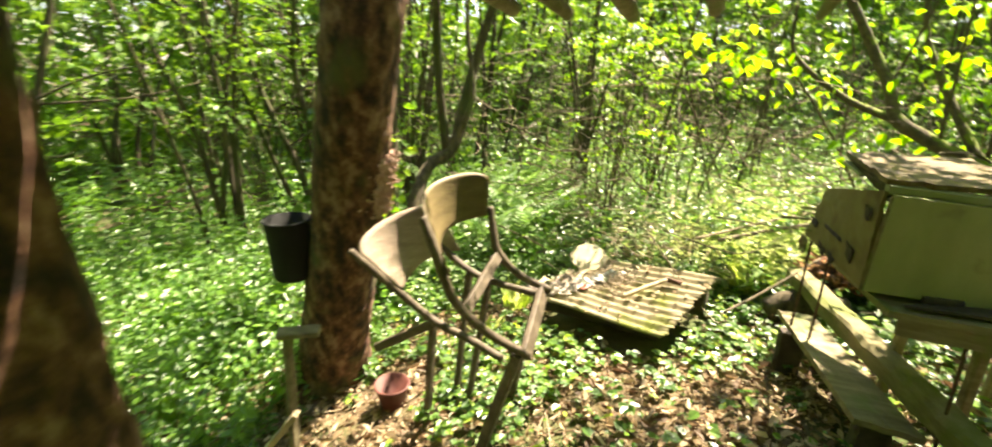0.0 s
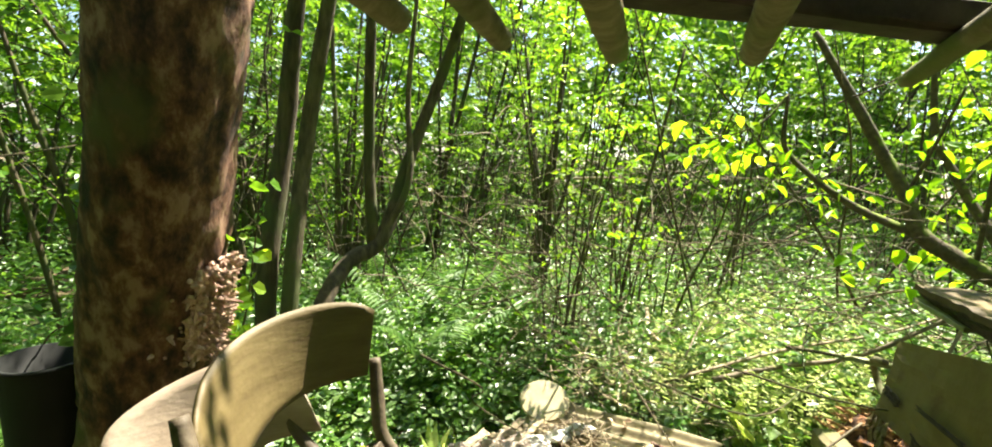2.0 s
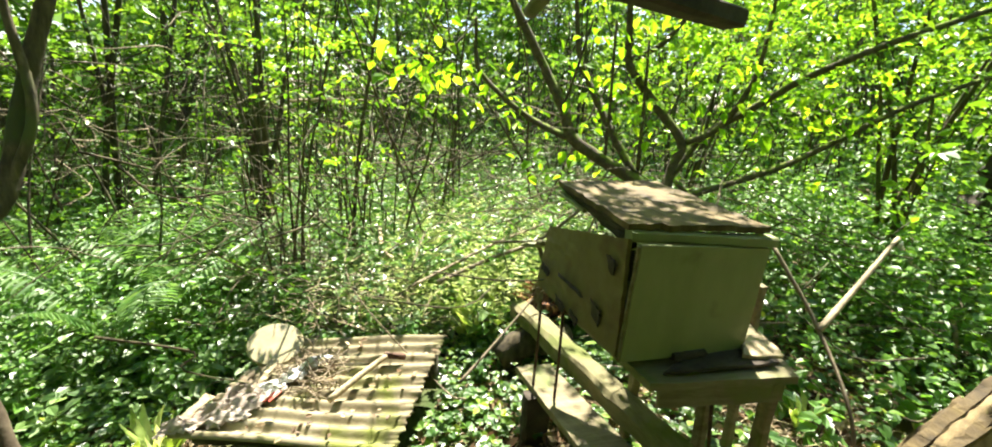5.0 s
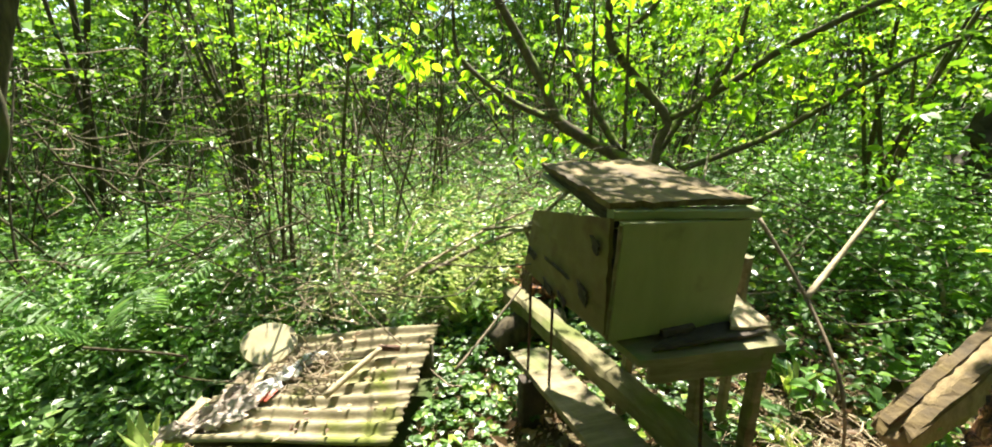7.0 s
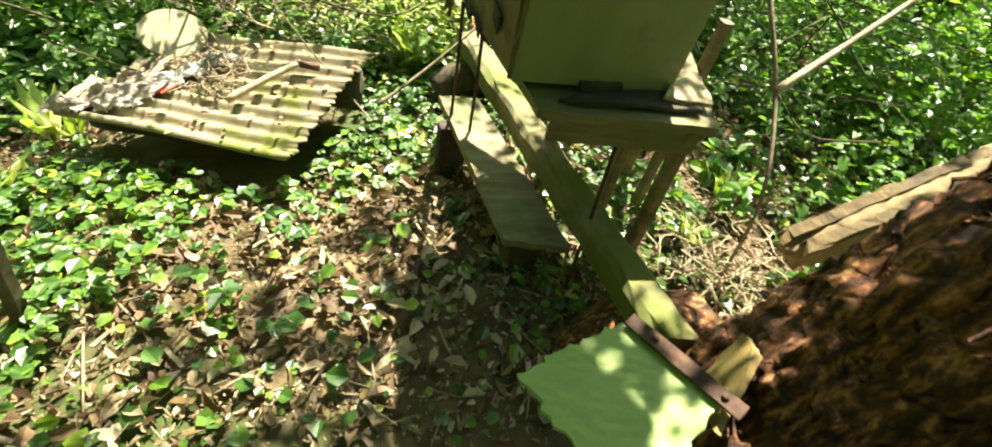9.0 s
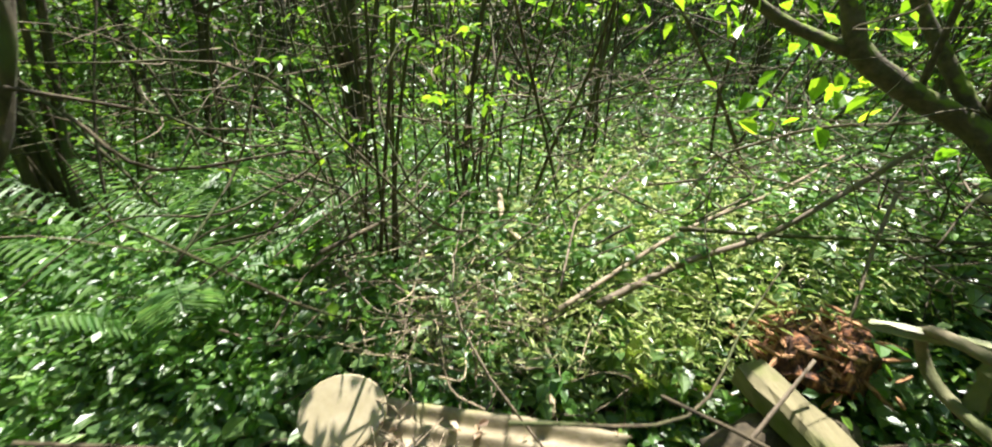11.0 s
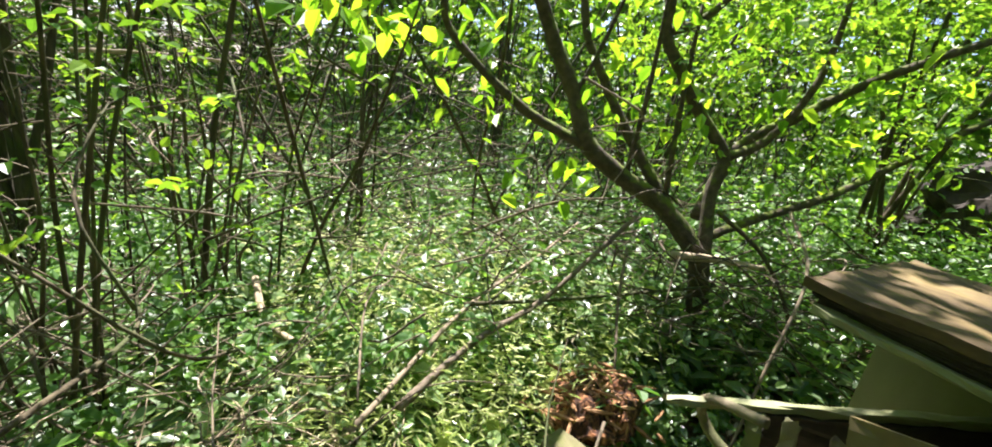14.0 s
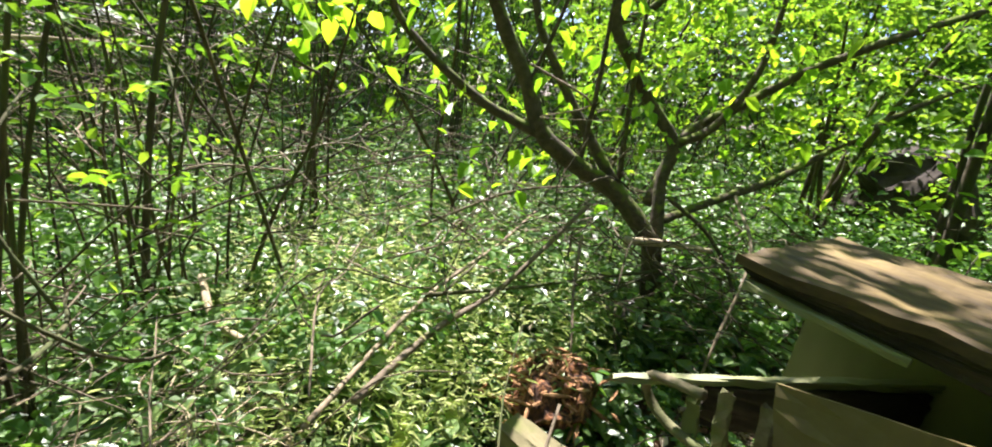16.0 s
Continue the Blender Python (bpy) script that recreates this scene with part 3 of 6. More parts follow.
# ---------- the mossy shrub ----------
def mossy_shrub():
    limbs = [
        ([(3.0, 3.4, 0.2), (2.96, 3.46, 0.86), (2.91, 3.51, 1.01), (2.78, 3.66, 1.2), (2.57, 3.78, 1.32), (2.33, 3.82, 1.47), (2.26, 3.89, 1.69), (2.13, 3.97, 1.94), (1.98, 4.0, 2.2), (1.7, 4.1, 2.7)],
         [0.04, 0.046, 0.05, 0.05, 0.048, 0.045, 0.039, 0.035, 0.031, 0.018]),
        ([(2.33, 3.82, 1.46), (2.08, 3.96, 1.57), (1.86, 4.05, 1.72), (1.68, 4.13, 1.89), (1.62, 4.13, 2.02), (1.6, 4.1, 2.3)], [0.028, 0.025, 0.021, 0.018, 0.016, 0.01]),
        ([(2.86, 3.56, 1.08), (2.69, 3.9, 1.53), (2.58, 4.07, 1.82), (2.48, 4.18, 2.1), (2.4, 4.2, 2.6)], [0.035, 0.03, 0.026, 0.022, 0.014]),
        ([(3.0, 3.42, 0.7), (2.98, 3.47, 0.96), (3.05, 3.57, 1.29), (3.12, 3.59, 1.48), (2.98, 3.72, 1.71), (2.8, 3.76, 1.91), (2.72, 3.82, 2.06), (2.69, 3.81, 2.3), (2.6, 3.8, 2.9)],
         [0.036, 0.036, 0.036, 0.035, 0.033, 0.031, 0.029, 0.026, 0.016]),
        ([(2.98, 3.5, 1.05), (3.34, 3.45, 1.16), (3.66, 3.28, 1.33), (3.93, 3.17, 1.5), (4.32, 2.92, 1.84), (4.8, 2.7, 2.1)], [0.026, 0.024, 0.022, 0.02, 0.018, 0.012]),
        ([(3.02, 3.6, 1.14), (3.36, 3.68, 1.53), (3.58, 3.5, 1.75), (3.76, 3.32, 1.95), (3.9, 3.18, 2.07), (4.15, 3.0, 2.23), (4.7, 2.7, 2.5)], [0.034, 0.03, 0.028, 0.026, 0.024, 0.022, 0.015]),
        ([(2.72, 3.82, 2.06), (2.95, 3.75, 2.2), (3.2, 3.6, 2.6)], [0.024, 0.02, 0.012]),
        ([(3.12, 3.59, 1.48), (3.35, 3.5, 1.62), (3.5, 3.4, 2.0), (3.55, 3.4, 2.6)], [0.028, 0.024, 0.018, 0.01]),
        ([(2.6, 3.78, 1.3), (2.55, 3.7, 1.75), (2.5, 3.65, 2.3)], [0.014, 0.012, 0.008]),
        ([(2.85, 3.7, 1.25), (2.84, 3.72, 1.7), (2.8, 3.7, 2.2)], [0.016, 0.013, 0.009]),
        ([(2.26, 3.89, 1.69), (2.3, 3.8, 1.95), (2.35, 3.7, 2.3)], [0.012, 0.01, 0.007]),
        ([(1.6, 4.1, 2.3), (1.45, 4.0, 2.1), (1.2, 3.97, 1.98), (0.9, 4.02, 1.95)], [0.008, 0.007, 0.005, 0.003]),
        ([(3.05, 3.5, 1.2), (3.25, 3.3, 1.0), (3.3, 3.1, 0.7), (3.2, 2.9, 0.35)], [0.014, 0.012, 0.01, 0.008]),
    ]
    t = thing("shrub", (3.0, 3.4, gz(3.0, 3.4)), "old mossy shrub with forking limbs and bright young leaves", "shrub")
    for k, (p, r) in enumerate(limbs):
        v, q = tube_arrays(p, r, sides=10, rough=0.16, steps=7, seed=60 + k)
        part("limb", quads_mesh("limb", v, q, MOSSY, True), MOSSY, t)
    # leafy twigs, each leaf of its own
    g = np.random.default_rng(61)
    spots = [((1.8, 4.2, 1.75), 20, 0.2), ((1.38, 3.93, 1.9), 30, 0.15), ((1.05, 4.0, 1.92), 26, 0.15), ((2.3, 4.2, 1.25), 12, 0.14), ((2.05, 4.1, 1.6), 14, 0.16), ((2.35, 3.9, 1.95), 26, 0.26), ((2.75, 3.8, 2.15), 26, 0.28),
             ((2.75, 3.75, 1.75), 22, 0.14), ((3.1, 3.6, 2.1), 24, 0.28), ((3.4, 3.4, 1.55), 20, 0.22), ((3.75, 3.3, 1.9), 22, 0.28), ((2.5, 4.1, 1.5), 20, 0.2), ((4.1, 3.0, 1.8), 20, 0.3), ((2.95, 3.9, 1.55), 20, 0.22)]
    me = []
    for k in range(4):
        w = 0.56 + 0.05 * k
        s = np.array([0.092])
        m = leaves("leaf", np.zeros((1, 3)), np.array([[1.0, 0, 0]]), np.array([[0.0, 0.1 * k, 1]]), s, w, G_LEAF, 0.05 + 0.03 * k, 0.1 + 0.05 * k)
        me.append(m)
    for c, n, sp in spots:
        for _ in range(n):
            ob = new("leaf", me[int(g.integers(0, 4))])
            ob.parent = t
            p = np.array(c) + g.normal(0, 1, 3) * sp * [1, 1, 0.7]
            ob.location = Vector(p) - t.location
            ob.rotation_euler = (g.normal(0, 0.55), g.uniform(0.1, 1.15), g.random() * 6.3)
            f = g.uniform(0.75, 1.35)
            ob.scale = (f, f, f)
    # far twigs of the same shrub
    n = 420
    c = np.array([3.9, 3.75, 2.5]) + g.normal(0, 1, (n, 3)) * [0.8, 0.6, 0.4]
    c = c[(c[:, 2] > 1.65) & (c[:, 0] > 2.75)]
    c, ax, nn, sz = sprays(c, unit(len(c), g, -0.1, 0.6), 11, 0.34, 0.056, g)
    part("crown", leaves("crown", c, ax, nn, sz, 0.6, G_HAZEL), G_HAZEL, t)


mossy_shrub()

def dapple_tree():
    """An added, unseen tree on the sunny side whose low boughs dapple the clearing."""
    stems = [([(5.9, 1.6, 0.2), (5.7, 1.65, 1.6), (5.3, 1.75, 3.2), (4.7, 1.9, 4.6), (4.0, 2.1, 5.4)], [0.1, 0.09, 0.075, 0.055, 0.03]),
             ([(5.3, 1.75, 3.2), (4.2, 1.8, 3.7), (3.2, 2.4, 3.75), (2.3, 2.7, 3.7)], [0.04, 0.032, 0.022, 0.01]),
             ([(4.7, 1.9, 4.5), (3.4, 2.9, 4.3), (2.2, 3.4, 4.0), (1.1, 3.1, 3.9)], [0.035, 0.028, 0.02, 0.008]),
             ([(5.0, 1.85, 3.9), (4.1, 2.8, 4.4), (3.0, 3.6, 4.5)], [0.03, 0.022, 0.01])]
    g = np.random.default_rng(640)
    # leaf knots set along the sun's path to shade lid, board and ground
    knots = np.array([(2.85, 3.3, 3.8), (3.2, 3.0, 3.9), (3.4, 2.3, 3.8), (2.9, 2.2, 3.6), (2.7, 2.6, 3.7), (3.1, 3.6, 4.0), (3.5, 2.8, 3.9), (2.5, 3.2, 3.7), (3.3, 1.9, 3.7), (1.9, 2.9, 3.8), (2.1, 2.4, 3.7), (3.9, 2.4, 4.2), (1.5, 2.6, 3.9), (4.4, 1.6, 4.0)])
    knots = np.vstack([knots, [(2.85, 3.25, 3.8), (3.05, 3.45, 3.9), (2.75, 3.1, 3.7), (3.0, 3.05, 3.8), (2.95, 2.35, 3.6), (3.15, 2.2, 3.7)]])
    knots = knots + np.array([-0.6, 0.36, 0.0])
    c = knots[g.integers(0, len(knots), 235)] + g.normal(0, 1, (235, 3)) * [0.22, 0.22, 0.12]
    leafy_stems("tree", "added unseen tree whose leafy boughs dapple the clearing", "tree", stems, BARK, G_HAZEL, c, seed=641, leaf=0.075, n_leaf=9, spray_len=0.35)


dapple_tree()

# ---------- shelter ----------
RDIR = Vector((0.063, 0.985, -0.133)).normalized()
ENDS = [(0.26, 1.30, 1.96), (0.43, 1.43, 1.955), (0.66, 1.53, 1.955), (0.95, 1.66, 1.985), (1.35, 1.92, 1.985)]


def shelter():
    t = thing("shelter_roof", (0.6, 0.2, 2.1), "rough shelter roof of poles under a dark eaves beam", "roof")
    for k, e in enumerate(ENDS):
        e = Vector(e)
        back = e - RDIR * (2.0 + 0.15 * (k % 2)) + Vector((0.0, 0, 0))
        r = [0.034, 0.03, 0.034, 0.036, 0.026][k]
        v, q = tube_arrays([e, e - RDIR * 0.3, e - RDIR * 1.0, back], [r * 0.8, r, r * 1.05, r], sides=12, rough=0.1, steps=5, seed=90 + k)
        part("rafter", quads_mesh("rafter", v, q, OLDWOOD, True), OLDWOOD, t, "grey round rafter pole")
    part("eaves_beam", plank((-0.5, 0.98, 2.12), (2.2, 2.1, 2.1), 0.1, 0.07, cuts=10, worn=0.006, seed=5), DARKWOOD, t, "dark damp eaves beam")
    for k in range(9):
        y = 0.95 - 0.24 * k
        z = 2.115 + (0.98 - y) * 0.133
        part("roof_board", plank((-0.9, y - 0.35, z - 0.03), (2.1, y + 0.85, z + 0.1), 0.225, 0.022, cuts=6, seed=30 + k), DARKWOOD, t)
    for k, (x, y) in enumerate([(-0.42, -1.2), (1.9, -0.6)]):
        part("post", tube("post", [(x, y, gz(x, y) - 0.1), (x, y, 1.2), (x, y, 2.3)], [0.07, 0.065, 0.06], OLDWOOD, sides=12, rough=0.08, seed=70 + k), OLDWOOD, t)


shelter()


# ---------- hive box on its stool ----------
HM = pose(1.895, 1.688, 0.933, 2.1, 1.3, 2.6)


def hv(x, y, z):
    return tuple(HM @ Vector((x, y, z)))


def hive():
    t = thing("beehive", (1.895, 1.9, 0.925), "old pale green wooden beehive with sagging side and shifted lid", "beehive")
    W, H = 0.486, 0.41
    part("front_panel", slab([hv(-W / 2, 0, 0.0), hv(W / 2, 0, 0), hv(W / 2, 0, H - 0.03), hv(-W / 2, 0, H - 0.012)], -0.018, 8, 0.0012, 0.0, 6), PAINT, t, "faded pale green front panel")
    part("top_rail", plank((1.655, 1.715, 1.366), hv(W / 2 + 0.025, 0.0, H + 0.008), 0.05, 0.034, cuts=8, worn=0.003, seed=8), PAINT, t, "pale green top rail")
    part("corner_strip", plank(hv(-W / 2 + 0.012, -0.014, 0.0), hv(-W / 2 + 0.012, -0.014, H - 0.02), 0.042, 0.008, up=(0, -1, 0), worn=0.003, seed=9), OLDWOOD, t, "worn bare corner strip")
    part("entrance_block", plank(hv(-0.05, -0.02, 0.018), hv(0.075, -0.02, 0.024), 0.03, 0.026, worn=0.003, seed=10), DARKWOOD, t, "dark entrance block")
    bl, br_, tr_, tl_ = Vector((1.545, 2.2, 0.985)), Vector(hv(-W / 2 - 0.002, 0.012, 0.0)), Vector((1.64, 1.685, 1.345)), Vector((1.61, 2.28, 1.219))
    part("side_panel", slab([tl_, tr_, br_, bl], -0.016, 12, 0.003, 0.015, 12), FLAP, t, "ochre side panel with a rotted lower edge")
    part("side_panel", slab([hv(W / 2, 0.01, 0.0), hv(W / 2, 0.72, 0.03), hv(W / 2, 0.72, 0.25), hv(W / 2, 0.01, H - 0.03)], 0.016, 6, 0.002), PAINT, t)
    part("floor_panel", slab([hv(-W / 2 + 0.02, 0.02, 0.02), hv(W / 2 - 0.02, 0.02, 0.02), hv(W / 2 - 0.02, 0.55, 0.02), hv(-W / 2 + 0.02, 0.55, 0.02)], 0.016, 3), DARKWOOD, t)

    def side_at(u, v, off):
        return tl_.lerp(tr_, u).lerp(bl.lerp(br_, u), v) + Vector((-off, 0, 0))

    for k, (u0, u1, v0, v1) in enumerate([(0.27, 0.66, 0.58, 0.64), (0.03, 0.2, 0.56, 0.7), (0.3, 0.46, 0.86, 0.99), (0.5, 0.62, 0.88, 0.99), (0.84, 0.95, 0.14, 0.3), (0.72, 0.86, 0.62, 0.8)]):
        part("rot_patch", slab([side_at(u0, v0, 0.008), side_at(u1, v0 + 0.07, 0.008), side_at(u1 - 0.02, v1 + 0.06, 0.008), side_at(u0 + 0.03, v1 - 0.01, 0.008)], 0.006, 7, 0.002, 0.4, 80 + k), DARKWOOD, t, "black rotted patch")
    for k in range(4):
        a, b = side_at(0.02 + 0.035 * k, 1.02, 0.004), side_at(0.03 + 0.04 * k, 1.16 + 0.05 * (k % 2), 0.012)
        part("splinter", plank(a, b, 0.022, 0.01, up=(1, 0, 0), cuts=5, worn=0.004, seed=86 + k, ragged=0.02), FLAP, t)
    fallen = [(1.6, 2.585, 1.045), (2.12, 2.13, 1.16)]
    part("fallen_rail", plank(*fallen, 0.024, 0.018, cuts=16, worn=0.005, seed=71, ragged=0.02), PAINT, t, "split pale green rail fallen across the box")
    # dark slab added for the shadow below the rail, inside the box
    part("inner_board", slab([(1.75, 2.46, 1.06), (2.11, 2.145, 1.138), (2.12, 2.15, 0.96), (1.76, 2.465, 0.95)], 0.02, 10, 0.004, 0.05, 73), DARKWOOD, t, "dark slab standing for the shade inside the box")
    part("bent_frame", tube("bent_frame", [(1.66, 2.3, 0.97), (1.69, 2.48, 0.95), (1.69, 2.55, 0.99), (1.66, 2.53, 1.06), (1.64, 2.4, 1.1)], [0.012] * 5, OLDWOOD, sides=8, seed=72), OLDWOOD, t, "bent wooden frame")
    for k, (y, x) in enumerate(((2.27, 1.67), (2.36, 1.69), (2.43, 1.7))):
        part("comb_frame", plank((x, y, 0.96), (x + 0.01, y + 0.02, 1.13 - 0.03 * k), 0.03, 0.014, up=(1, 0, 0), cuts=6, worn=0.005, seed=75 + k, ragged=0.015), OLDWOOD, t, "bleached leftover frame piece")
    lid = part("lid", slab([(1.64, 1.7, 1.388), (2.155, 1.675, 1.376), (2.2, 2.43, 1.392), (1.695, 2.45, 1.388)], 0.02, 14, 0.005, 0.035, 15), LIDWOOD, t, "brown rotting lid board")
    part("lid_skirt", slab([(1.66, 1.72, 1.374), (1.702, 2.43, 1.363), (1.716, 2.4, 1.347), (1.68, 1.74, 1.29)], 0.026, 12, 0.004, 0.03, 16), DARKWOOD, lid, "dark damp skirt board under the lid")
    part("lid_skirt", plank((2.15, 1.78, 1.37), (2.17, 2.4, 1.37), 0.05, 0.03, seed=17), DARKWOOD, lid)
    part("lid_skirt", plank((1.74, 2.4, 1.362), (2.12, 2.41, 1.37), 0.05, 0.03, seed=18), DARKWOOD, lid)
    part("lid_batten", plank((1.7, 2.41, 1.346), (1.705, 2.14, 1.326), 0.03, 0.016, cuts=8, worn=0.004, seed=19), PAINT, lid, "pale green batten")


hive()


def hive_stool():
    t = thing("stool", (2.0, 1.8, gz(2.0, 1.8)), "weathered wooden stool with splayed legs under the beehive", "stool")
    part("seat", slab([(1.72, 1.585, 0.9), (2.235, 1.53, 0.915), (2.4, 2.05, 0.925), (1.66, 2.12, 0.905)], 0.028, 7, 0.003, 0.015, 20), OLDWOOD, t)
    part("apron", plank((1.77, 1.6, 0.873), (2.21, 1.56, 0.884), 0.022, 0.075, seed=21), OLDWOOD, t)
    part("apron", plank((2.215, 1.58, 0.884), (2.36, 2.02, 0.89), 0.022, 0.07, seed=22), OLDWOOD, t)
    for k, (a, b) in enumerate([((2.2, 1.575, 0.88), (2.27, 1.63, 0.1)), ((2.36, 2.0, 0.89), (2.42, 2.1, 0.1)), ((2.02, 2.06, 0.88), (2.04, 2.12, 0.1)), ((2.2, 1.86, 0.88), (2.22, 1.85, 0.12))]):
        part("leg", plank((b[0], b[1], gz(b[0], b[1]) - 0.03), a, 0.05, 0.042, up=(1, 0, 0), worn=0.003, seed=23 + k), OLDWOOD, t)
    part("back_post", plank((2.4, 1.9, gz(2.4, 1.9) - 0.03), (2.385, 1.885, 1.08), 0.042, 0.034, up=(1, 0, 0), worn=0.003, seed=29), OLDWOOD, t, "bare back post")


hive_stool()
single("rotten_board", slab([(1.76, 1.6, 0.926), (2.2, 1.585, 0.934), (2.27, 1.75, 0.938), (1.9, 1.68, 0.93)], 0.012, 5, 0.004, 0.1, 33), DARKWOOD, "crumbling dark board under the beehive", "board", loc=(2.0, 1.64, 0.92))
single("rotten_board", slab([(2.08, 1.62, 0.95), (2.24, 1.6, 0.945), (2.28, 1.76, 0.955), (2.15, 1.72, 0.965)], 0.014, 4, 0.005, 0.15, 34), PALE, "pale splintered scrap of board beside the beehive", "board", loc=(2.2, 1.68, 0.94))


# ---------- bench plank, mossy beam, rods ----------
def bench():
    t = thing("plank_bench", (1.72, 2.0, gz(1.72, 2.0)), "low bench of one algae-green plank on blocks", "bench")
    part("plank", slab([(1.566, 2.45, 0.435), (1.752, 2.465, 0.425), (1.965, 1.56, 0.385), (1.735, 1.6, 0.385)], 0.03, 9, 0.003, 0.01, 40), OLDWOOD, t)
    for k, (x, y, z) in enumerate([(1.62, 2.3, 0.4), (1.83, 1.7, 0.36)]):
        part("block", plank((x, y, gz(x, y) - 0.04), (x, y, z), 0.13, 0.07, up=(0, 1, 0), worn=0.005, seed=41 + k), DARKWOOD, t)


bench()


def mossy_beam():
    t = thing("timber_beam", (1.93, 2.1, 0.3), "long squared timber beam green with moss, lying aslant", "beam")
    part("beam", plank((1.77, 3.08, 0.49), (2.11, 1.13, 0.52), 0.125, 0.11, cuts=22, worn=0.009, seed=45, ragged=0.05), surface("green mossy timber", [(0.25, (0.075, 0.068, 0.028)), (0.5, (0.16, 0.14, 0.065)), (0.8, (0.25, 0.215, 0.115))], scale=(20, 4, 20), rough=0.85, bump=0.6, fine=45, stain=((0.1, 0.115, 0.022), 4, 0.52)), t)
    part("support", tube("support", [(1.6, 2.9, gz(1.6, 2.9) + 0.1), (1.8, 2.92, 0.3), (2.05, 2.95, gz(2.05, 2.95) + 0.1)], [0.09, 0.1, 0.09], BARK, sides=10, rough=0.15, seed=3), BARK, t)
    part("support", tube("support", [(1.95, 1.28, 0.1), (2.1, 1.26, 0.25), (2.35, 1.24, 0.33)], [0.1, 0.17, 0.14], ROT, sides=12, rough=0.3, seed=4), ROT, t)


mossy_beam()
for k, (a, b) in enumerate([((1.61, 2.3, 0.41), (1.595, 2.26, 1.02)), ((1.68, 2.2, 0.41), (1.655, 2.15, 1.0)), ((1.97, 1.5, 0.15), (2.02, 1.66, 0.87))]):
    single("iron_rod", tube("iron_rod", [a, ((a[0] + b[0]) / 2 + 0.004, (a[1] + b[1]) / 2, (a[2] + b[2]) / 2), b], [0.007, 0.0065, 0.007], RUST, sides=8, rough=0.1, seed=k), RUST,
           "thin rusty iron rod propping the beehive", "rod", "iron rods", loc=a)


# ---------- corrugated sheet and its rubbish ----------
SFR, SFL, SNR, SNL = (np.array(p) for p in ((1.267, 2.844, 0.407), (0.439, 3.08, 0.335), (0.952, 2.169, 0.257), (-0.067, 2.575, 0.135)))


def sheet_at(u, v, off=0.0):
    """u from the left end to the right, v from the near edge to the far one."""
    p = (SNL * (1 - u) + SNR * u) * (1 - v) + (SFL * (1 - u) + SFR * u) * v
    return Vector(p) + Vector((0.02, -0.1, 1)).normalized() * off


def corrugated():
    n, m = 13, 110
    bm = bmesh.new()
    g = random.Random(2)
    rim = [[g.uniform(-0.012, 0.012) for _ in range(m + 1)] for _ in range(2)]
    tops, bots = [], []
    for i in range(n + 1):
        a, b = [], []
        for j in range(m + 1):
            u = i / n + (rim[0][j] if i == 0 else rim[1][j] if i == n else 0)
            w = 0.0125 * math.sin(j / m * 2 * math.pi * 9.5)
            sag = 0.012 * math.sin(u * 5 + j / m * 4)
            p = sheet_at(u, j / m, w + sag)
            a.append(bm.verts.new(p))
            b.append(bm.verts.new(p - Vector((0, 0, 0.007))))
        tops.append(a)
        bots.append(b)
    for i in range(n):
        for j in range(m):
            bm.faces.new((tops[i][j], tops[i + 1][j], tops[i + 1][j + 1], tops[i][j + 1]))
            bm.faces.new((bots[i][j], bots[i][j + 1], bots[i + 1][j + 1], bots[i + 1][j]))
    for i in range(n):
        bm.faces.new((tops[i][0], bots[i][0], bots[i + 1][0], tops[i + 1][0]))
        bm.faces.new((tops[i][m], tops[i + 1][m], bots[i + 1][m], bots[i][m]))
    for j in range(m):
        bm.faces.new((tops[0][j], tops[0][j + 1], bots[0][j + 1], bots[0][j]))
        bm.faces.new((tops[n][j], bots[n][j], bots[n][j + 1], tops[n][j + 1]))
    bmesh.ops.recalc_face_normals(bm, faces=bm.faces)
    for f in bm.faces:
        f.smooth = True
    t = thing("corrugated_sheet", (0.65, 2.65, gz(0.65, 2.65)), "mossy corrugated sheet lying on logs", "sheet")
    part("sheet", bm, SHEET, t)
    # near log takes the dark wood to give the shade below the sheet's edge
    part("bearer", tube("bearer", [(0.02, 2.72, 0.02), (0.5, 2.55, 0.1), (0.92, 2.36, 0.17)], [0.05, 0.06, 0.055], DARKWOOD, sides=10, rough=0.2, seed=51), DARKWOOD, t, "log under the sheet, darkened for the shade there")
    part("bearer", tube("bearer", [(0.25, 2.98, 0.12), (0.75, 2.86, 0.22), (1.2, 2.74, 0.27)], [0.1, 0.11, 0.1], BARK, sides=10, rough=0.15, seed=8), BARK, t)


corrugated()


